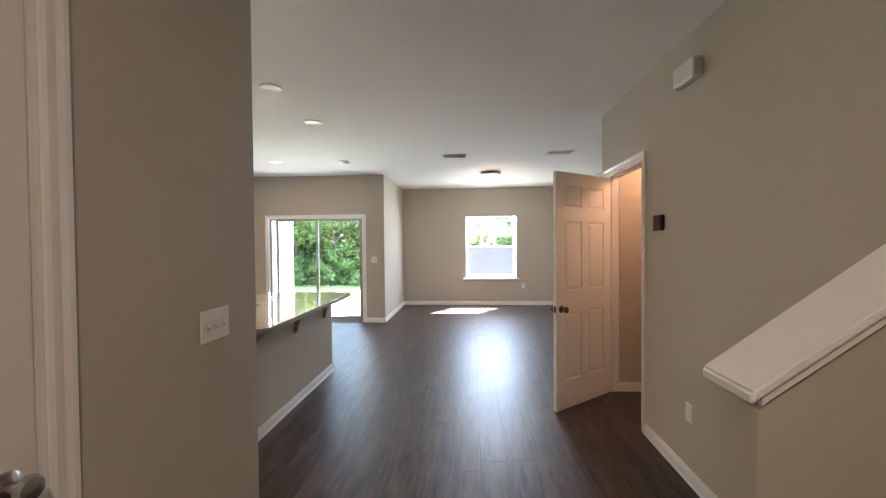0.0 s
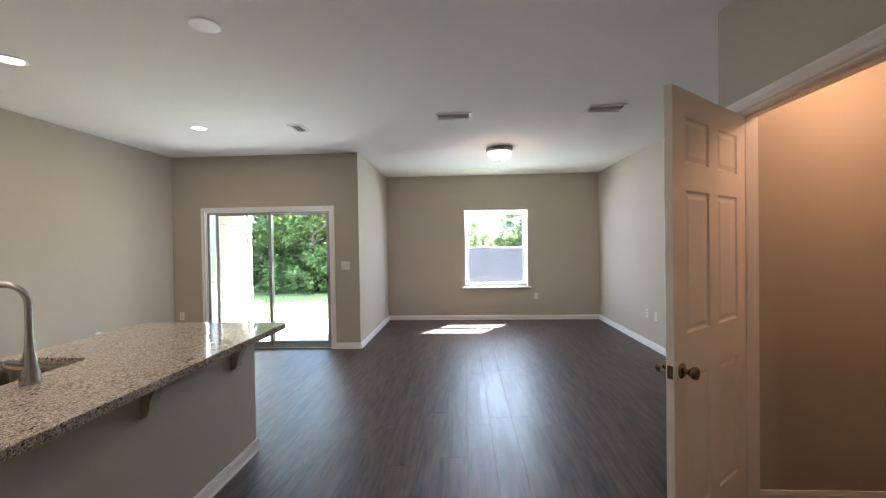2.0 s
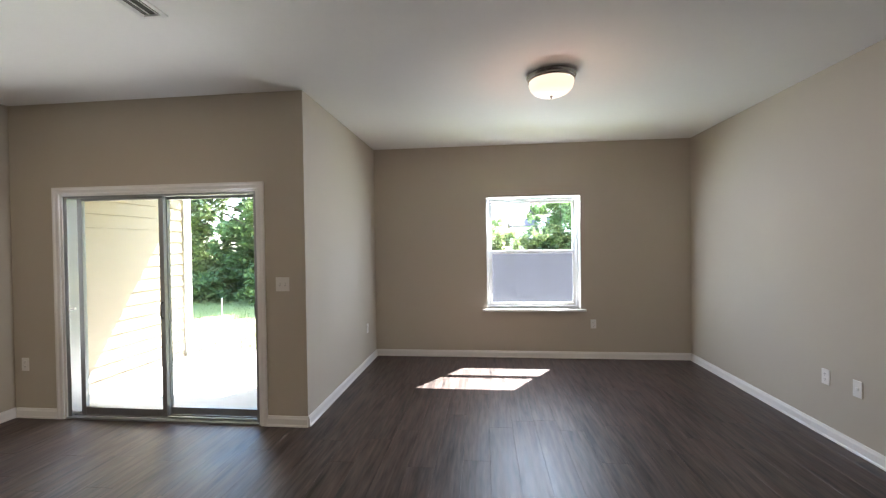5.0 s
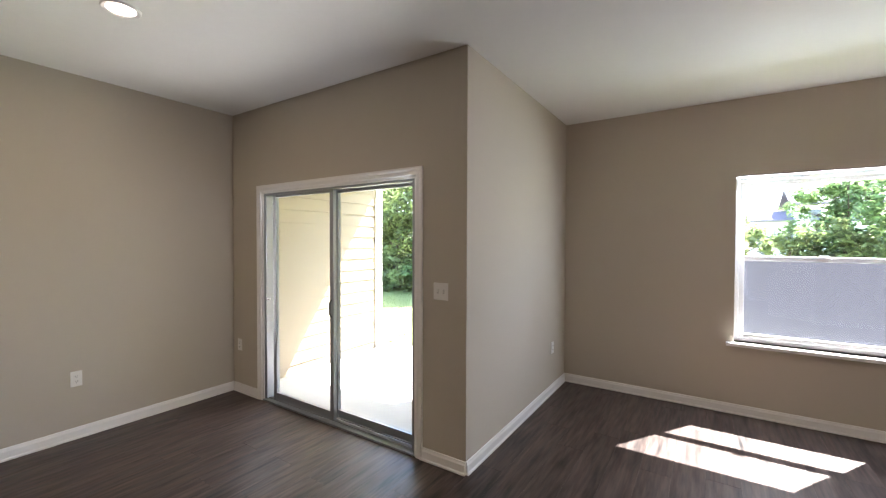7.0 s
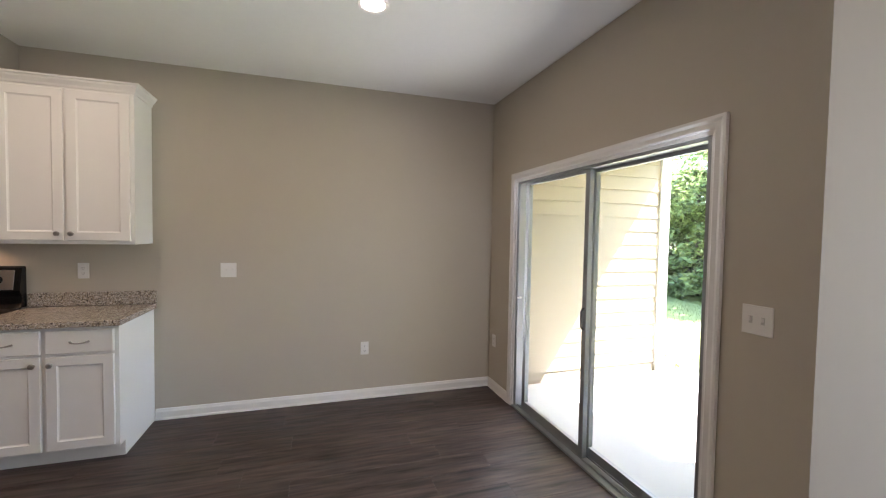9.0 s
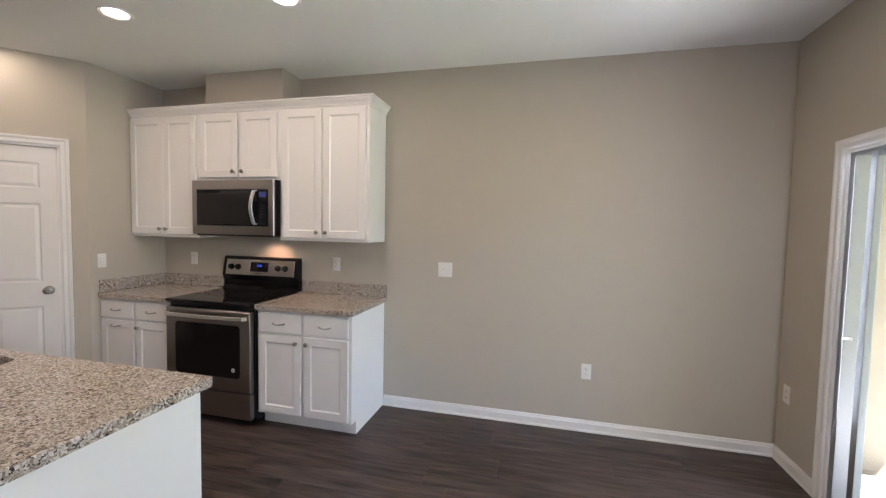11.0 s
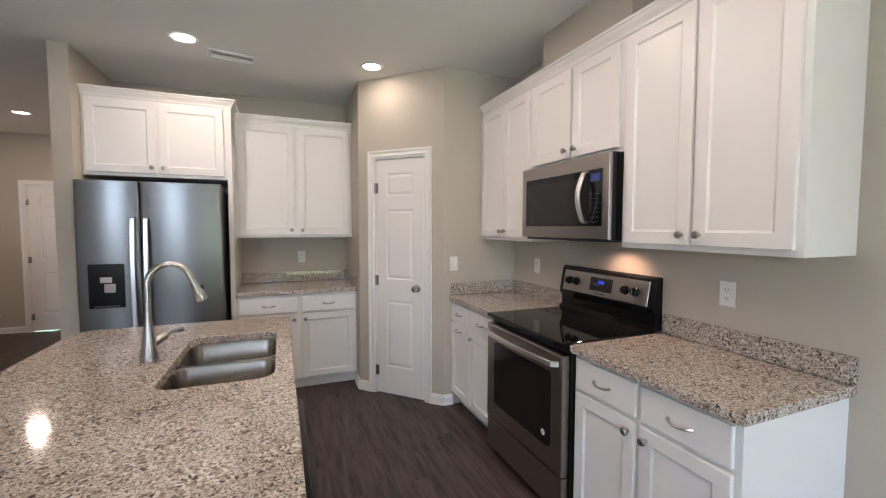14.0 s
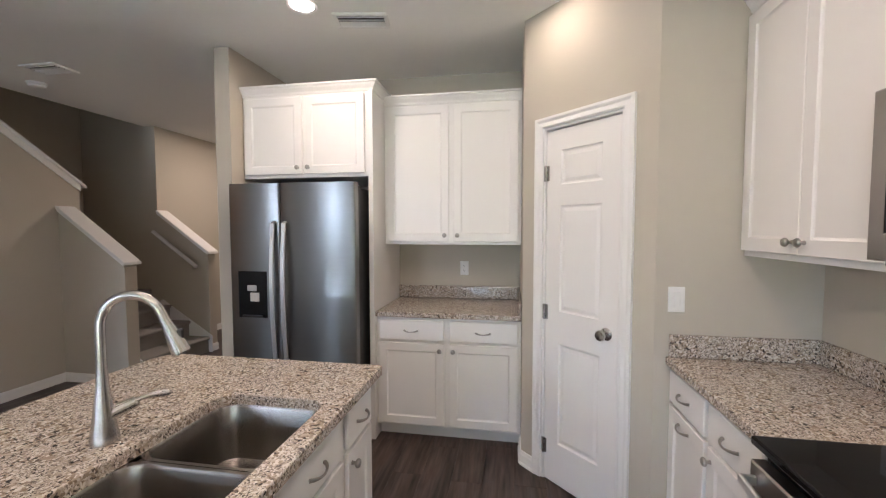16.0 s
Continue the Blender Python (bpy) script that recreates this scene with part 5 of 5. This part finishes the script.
box(bm, 0.005, RW - 0.005, -0.044, -0.001, 0.055, 0.245, bevel=0.005, seg=2)
part("storage_drawer", bm, M_STEELH, rg, "brushed stainless storage drawer")
bm = bmesh.new()
prism(bm, [(0.52, 0.921), (0.595, 0.921), (0.595, 1.205), (0.575, 1.21), (0.555, 1.20), (0.525, 1.04), (0.545, 1.00), (0.545, 0.95)], "x", 0.0, RW)
bg = part("backguard", bm, M_BLACK, rg, "black backguard housing")
tilt = math.degrees(math.atan2(0.03, 0.16))
BGM = Matrix.Translation((0, 0.5235, 1.045)) @ pose(0, 0, 0, -tilt, 0, 0)
bm = boxes((0.035, RW - 0.035, -0.004, 0.0, 0.004, 0.140), bevel=0.0015)
fp = part("control_face", bm, M_STEELH, bg, "brushed stainless control face", m=BGM)
part("display", boxes((0.29, 0.47, -0.006, -0.004, 0.035, 0.118)), M_BLACKGLASS, fp, "black clock display")
part("clock_digits", digits("3:50", 0.380, -0.0066, 0.080, 0.019), M_BLUE, fp, "glowing blue digits")
for kx in (0.095, 0.165, RW - 0.19, RW - 0.12):
    bm = bmesh.new()
    lathe(bm, [(0.026, -0.004), (0.027, -0.008), (0.022, -0.012), (0.020, -0.030), (0.016, -0.033), (0.002, -0.033)], 24, "y", (kx, 0, 0.072))
    box(bm, kx - 0.004, kx + 0.004, -0.038, -0.03, 0.056, 0.088, bevel=0.0015)
    part("control_knob", bm, M_BLACK, fp, "black control knob", smooth=True)
part("brand_bar", boxes((0.345, 0.415, -0.0048, -0.004, 0.016, 0.021)), M_DARKPLASTIC, fp, "small dark lettering bar")

# ---- microwave ----
M_KEYDIM = material("dim_key_print", (0.16, 0.16, 0.17), 0.5)
mw = thing("microwave", pose(-3.80, 3.494, 1.410, 0, 0, TO_PX), "stainless over-the-range microwave with smoked window", "microwave")
MWW, MWH = 0.766, 0.436
part("body", boxes((0.0, MWW, 0.02, 0.394, 0.0, MWH)), M_BLACK, mw, "black enamel housing")
bm = bmesh.new()
panelled(bm, MWW, MWH - 0.004, 0.022, [(0.045, MWW - 0.045, 0.065, MWH - 0.075)], [(0.003, 0.002)], edge=0.004)
md = part("door", bm, M_STEELH, mw, "brushed stainless door frame", m=Matrix.Translation((0, 0, 0.002)))
wb = part("window_border", boxes((0.049, 0.585, -0.001, 0.003, 0.069, MWH - 0.079)), M_BLACKGLASS, md, "glossy black window border")
part("window", boxes((0.058, 0.560, -0.0016, -0.001, 0.080, MWH - 0.112)), M_MWGLASS, wb, "smoked glass window")
cpn = part("control_panel", boxes((0.586, MWW - 0.049, -0.0012, 0.003, 0.069, MWH - 0.079)), M_BLACKGLASS, md, "black touch control panel")
part("display", boxes((0.635, 0.700, -0.0022, -0.0012, MWH - 0.140, MWH - 0.098)), M_BLUESCREEN, cpn, "dim blue display")
part("clock_digits", boxes((0.664, 0.669, -0.0028, -0.0022, MWH - 0.128, MWH - 0.112), (0.674, 0.683, -0.0028, -0.0022, MWH - 0.128, MWH - 0.112), (0.687, 0.696, -0.0028, -0.0022, MWH - 0.128, MWH - 0.112)), M_BLUEDIM, cpn)
for r in range(7):
    for c in range(3):
        part("key", boxes((0.636 + 0.024 * c, 0.645 + 0.024 * c, -0.0020, -0.0012, 0.088 + 0.024 * r, 0.0905 + 0.024 * r)), M_KEYDIM, cpn)
bm = bmesh.new()
pts = [(0.605, 0.0, 0.085)] + [(0.605, -0.022 - 0.036 * math.sin(math.pi * s / 12), 0.092 + 0.250 * s / 12) for s in range(13)] + [(0.605, 0.0, 0.349)]
strap(bm, pts, (1, 0, 0), 0.032, 0.011)
part("handle", bm, M_BRIGHT, md, "bowed steel handle", smooth=True)
part("vent_grille", boxes((0.02, MWW - 0.02, 0.03, 0.38, -0.012, 0.0)), M_DARKPLASTIC, mw)

# ---- outdoors ----
structure("ground", boxes((-60, XW - 0.15, -60, 140, -0.30, -0.16), (XW - 0.15, XE + 0.15, 10.145, 140, -0.30, -0.16), (XE + 0.15, 60, -60, 140, -0.30, -0.16), (XW - 0.15, XE + 0.15, -60, -1.62, -0.30, -0.16)), M_GRASS, "mown green lawn running to the hedge", "lawn")
structure("patio", boxes((XW - 0.02, XA - 0.152, YN + 0.152, 10.35, -0.16, -0.045), bevel=0.006), M_CONCRETE, "pale broom-finished concrete patio slab", "patio")
structure("patio_roof", boxes((XW - 0.30, XA - 0.152, YN + 0.152, 10.20, 2.56, 2.72)), M_WHITEOUT, "white soffit of the covered patio", "roof")
structure("patio_roof_fascia", boxes((XW - 0.30, XA - 0.152, 10.20, 10.23, 2.50, 2.80)), M_WHITEOUT, "white fascia board at the patio edge", "fascia")
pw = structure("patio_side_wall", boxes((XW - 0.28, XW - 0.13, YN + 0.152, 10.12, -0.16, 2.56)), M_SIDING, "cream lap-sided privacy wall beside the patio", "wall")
part("corner_board", boxes((XW - 0.29, XW - 0.085, 10.12, 10.14, -0.16, 2.56), (XW - 0.131, XW - 0.085, 10.02, 10.121, -0.16, 2.56)), M_WHITEOUT, pw, "white corner board")
bm = bmesh.new()
prism(bm, [(0.0, 0.0), (0.024, 0.0), (0.008, 0.157), (0.0, 0.157)], "y", 0.0, 10.02 - YN - 0.152)
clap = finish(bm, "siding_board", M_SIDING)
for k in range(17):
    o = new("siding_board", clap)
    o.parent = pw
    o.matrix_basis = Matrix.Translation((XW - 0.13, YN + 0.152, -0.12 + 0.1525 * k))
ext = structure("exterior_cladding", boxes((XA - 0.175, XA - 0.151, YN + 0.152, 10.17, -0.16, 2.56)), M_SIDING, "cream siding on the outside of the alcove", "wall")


def leaves(bm, centre, radius, count, size, rng, squash=1.0):
    """Single bent leaves set in uneven clumps inside a blob."""
    c = Vector(centre)
    clumps = []
    for _ in range(max(6, count // 60)):
        d = Vector((rng.gauss(0, 1), rng.gauss(0, 1), rng.gauss(0, 1))).normalized()
        clumps.append((c + Vector((d.x * radius, d.y * radius, d.z * radius * squash)) * rng.uniform(0.45, 1.0), radius * rng.uniform(0.16, 0.34)))
    for _ in range(count):
        cc, cr = clumps[rng.randrange(len(clumps))]
        p = cc + Vector((rng.gauss(0, 0.5), rng.gauss(0, 0.5), rng.gauss(0, 0.45))) * cr
        q = Euler((rng.uniform(-1.0, 1.0), rng.uniform(-1.0, 1.0), rng.uniform(0, 6.28))).to_matrix()
        s = size * rng.uniform(0.6, 1.4)
        a, b, d, e = (bm.verts.new(p + q @ Vector(v)) for v in ((0, -s, 0), (s * 0.45, 0, s * 0.15), (0, s, 0), (-s * 0.45, 0, s * 0.15)))
        bm.faces.new((a, b, d))
        bm.faces.new((a, d, e))


def tree(name, m, height, radius, count, size, leaf_mat, seed, label, category="tree", trunk=True):
    rng = random.Random(seed)
    ob = thing(name, m, label, category)
    bm = bmesh.new()
    tube(bm, [(0, 0, -0.1), (0.05, 0.02, height * 0.3), (-0.03, 0.06, height * 0.6), (0.02, 0, height * 0.85)], [0.05 * radius + 0.03, 0.04 * radius + 0.02, 0.025 * radius + 0.012, 0.008], 9)
    for _ in range(7):
        a, z0 = rng.uniform(0, 6.28), height * rng.uniform(0.12, 0.6)
        r = radius * rng.uniform(0.5, 0.85)
        tube(bm, [(0, 0, z0), (0.4 * r * math.cos(a), 0.4 * r * math.sin(a), z0 + 0.25 * r), (r * math.cos(a), r * math.sin(a), z0 + 0.55 * r)], [0.022 * radius + 0.008, 0.015 * radius, 0.004], 6)
    part("trunk", bm, M_BARK, ob, "grey-brown trunk and limbs", smooth=True)
    bm = bmesh.new()
    for k in range(9):
        a, rr = rng.uniform(0, 6.28), radius * rng.uniform(0.05, 0.55)
        z = height * (0.10 + 0.82 * k / 8)
        leaves(bm, (rr * math.cos(a), rr * math.sin(a), z), radius * rng.uniform(0.42, 0.62), count // 9, size, rng, 0.85)
    for k in range(4 if category == "bush" else 0):
        a = 0.7 + 1.571 * k
        leaves(bm, (0.55 * radius * math.cos(a), 0.55 * radius * math.sin(a), 0.28 * radius), radius * 0.42, count // 14, size, rng, 0.8)
    part("crown", bm, leaf_mat, ob, "dense leafy crown")
    return ob


t1 = tree("bush", pose(-5.4, 16.2, -0.16), 3.8, 1.8, 11000, 0.085, M_LEAF, 3, "tall dense green bush at the lawn edge", "bush")
t2 = tree("bush", pose(-7.2, 16.8, -0.16), 4.4, 1.9, 11000, 0.085, M_LEAF3, 5, "tall blue-green bush at the lawn edge", "bush")
t3 = tree("bush", pose(-9.4, 16.6, -0.16), 4.0, 1.9, 11000, 0.085, M_LEAF2, 8, "tall yellow-green bush at the lawn edge", "bush")
rng = random.Random(21)
row = [(-4.0, 17.2), (-2.6, 17.8), (-11.2, 16.2), (-13.2, 15.8), (-15.4, 15.2), (-17.6, 14.8), (-20.0, 14.0), (-8.2, 19.0), (-6.2, 19.2), (-11.8, 18.6), (-3.2, 20.0), (-14.5, 17.8), (-23.0, 13.0), (-26.5, 12.5), (-18.0, 17.4)]
for k, (x, y) in enumerate(row):
    s = rng.uniform(0.95, 1.3)
    copy_thing((t1, t2, t3)[k % 3], pose(x, y, -0.16, 0, 0, rng.uniform(0, 360)) @ Matrix.Diagonal((s, s, s * rng.uniform(0.9, 1.1), 1)))
h1 = tree("hedge_bush", pose(-0.6, 19.6, -0.16), 1.9, 1.3, 5200, 0.075, M_LEAF2, 13, "low yellow-green hedge bush beyond the lawn", "bush")
for k in range(12):
    x = -3.4 + 1.25 * k
    if abs(x + 0.6) > 0.4:
        copy_thing(h1, pose(x, 19.6 + rng.uniform(-0.5, 0.6), -0.16, 0, 0, rng.uniform(0, 360)) @ Matrix.Diagonal((1, 1, rng.uniform(0.85, 1.15), 1)))
b1 = tree("tree", pose(4.4, 18.0, -0.16), 5.6, 2.1, 8000, 0.10, M_LEAF3, 17, "broad dark green tree beside the hedge")
copy_thing(b1, pose(7.6, 19.0, -0.16, 0, 0, 140) @ Matrix.Diagonal((1.1, 1.1, 1.15, 1)))
copy_thing(b1, pose(2.9, 20.6, -0.16, 0, 0, 70) @ Matrix.Diagonal((0.8, 0.8, 0.75, 1)))
copy_thing(b1, pose(0.4, 32.0, -0.16, 0, 0, 70) @ Matrix.Diagonal((0.55, 0.55, 0.60, 1)))


def far_house(m, w, d, eave, ridge, label):
    ob = thing("house", m, label, "house")
    part("wall", boxes((0, w, 0, d, 0, eave)), M_HOUSE, ob, "white lap siding")
    bm = bmesh.new()
    o = 0.5
    prism(bm, [(-o, eave - 0.1), (d / 2, ridge), (d + o, eave - 0.1), (d + o, eave + 0.1), (d / 2, ridge + 0.22), (-o, eave + 0.1)], "x", -o, w + o)
    part("roof", bm, M_ROOF, ob, "slate-violet shingle roof")
    for k in range(3):
        for zz in (0.9, 3.6):
            if zz + 1.4 < eave:
                x = w * (k + 0.5) / 3
                f = part("window", boxes((x - 0.55, x + 0.55, -0.06, 0.0, zz, zz + 1.45)), M_WHITEOUT, ob, "white window frame")
                part("pane", boxes((x - 0.45, x + 0.45, -0.07, -0.061, zz + 0.1, zz + 1.35)), M_HOUSEWIN, f)
    return ob


far_house(pose(7.2, 60, -0.16), 9, 8, 5.5, 7.3, "white two-storey house with violet-grey roof far off")
far_house(pose(3.9, 61, -0.16), 2.9, 6, 3.9, 4.9, "white garage with a violet-grey roof far off")

grass = bmesh.new()
rng = random.Random(31)
for _ in range(26000):
    x, y = rng.uniform(-12.5, 3.6), 10.4 + 6.5 * rng.random() ** 1.6
    if x < XW - 0.3 and y < 10.5:
        continue
    a, hgt = rng.uniform(0, 6.28), rng.uniform(0.02, 0.055)
    dx, dy = math.cos(a) * 0.006, math.sin(a) * 0.006
    v = [grass.verts.new(c) for c in ((x - dx, y - dy, -0.16), (x + dx, y + dy, -0.16), (x + rng.uniform(-0.02, 0.02), y + rng.uniform(-0.02, 0.02), -0.16 + hgt))]
    grass.faces.new(v)
gob = new("grass", finish(grass, "grass", M_BLADE))
tagged(gob, "short green grass blades on the lawn", "grass", kind="stuff")
pl = thing("garden_plant", pose(0.97, 10.72, -0.16), "small spiky yellow-green plant outside the window", "plant")
prng = random.Random(41)
for k in range(11):
    a, lean, hgt = prng.uniform(0, 6.28), prng.uniform(0.08, 0.24), prng.uniform(0.5, 0.82)
    dx, dy = math.cos(a), math.sin(a)
    bm = bmesh.new()
    rings = []
    for q in range(6):
        u = q / 5
        c = Vector((dx * lean * u * u, dy * lean * u * u, hgt * (u - 0.18 * u * u * u)))
        w = 0.016 * (1 - u) + 0.0015
        rings.append([bm.verts.new(c + Vector((-dy * w, dx * w, 0))), bm.verts.new(c + Vector((dx * 0.004, dy * 0.004, 0))), bm.verts.new(c + Vector((dy * w, -dx * w, 0)))])
    for r0, r1 in zip(rings, rings[1:]):
        for j in range(2):
            bm.faces.new((r0[j], r0[j + 1], r1[j + 1], r1[j]))
    part("leaf", bm, M_LEAF2, pl)
st = thing("garden_stake", pose(-6.3, 13.7, -0.16), "thin pale stake standing in the lawn", "stake")
bm = bmesh.new()
tube(bm, [(0, 0, 0), (0.01, 0, 0.42)], [0.014, 0.010], 8)
part("stick", bm, M_WHITEOUT, st)

# ---- plank floor ----
fl_ob = thing("floor", pose(0, 0, 0), "dark brown wood-look vinyl plank floor", "floor", kind="structure")
PWID, PLEN = 0.184, 1.22
cache = {}


def plank_mesh(w, l):
    key = (round(w, 3), round(l, 3))
    if key not in cache:
        bm = bmesh.new()
        g, e = 0.00015, 0.0006
        loops = [[(g, g, -0.010), (w - g, g, -0.010), (w - g, l - g, -0.010), (g, l - g, -0.010)], [(g, g, -e), (w - g, g, -e), (w - g, l - g, -e), (g, l - g, -e)], [(g + e, g + e, 0.0), (w - g - e, g + e, 0.0), (w - g - e, l - g - e, 0.0), (g + e, l - g - e, 0.0)]]
        loft(bm, loops, cap_first=False, cap_last=True)
        cache[key] = finish(bm, "plank", M_FLOOR)
    return cache[key]


rng = random.Random(7)
k = 0
x = XW
while x < XE - 0.01:
    w = min(PWID, XE - x)
    y0, y1 = -1.5, (YA if x + w / 2 > XA else YN)
    if x > XA - PWID and x < XA:
        w = XA - x if XA - x > 0.03 else w
    if x < -2.2:
        y0 = 1.29
    if x > 1.6:
        y0 = 3.4
    y = y0 - rng.uniform(0.05, 0.95)
    while y < y1 - 0.005:
        a, b = max(y, y0), min(y + PLEN, y1)
        if b - a > 0.01:
            o = new("plank", plank_mesh(w, b - a))
            o.parent = fl_ob
            o.matrix_basis = Matrix.Translation((x, a, 0))
        y += PLEN
    x += w
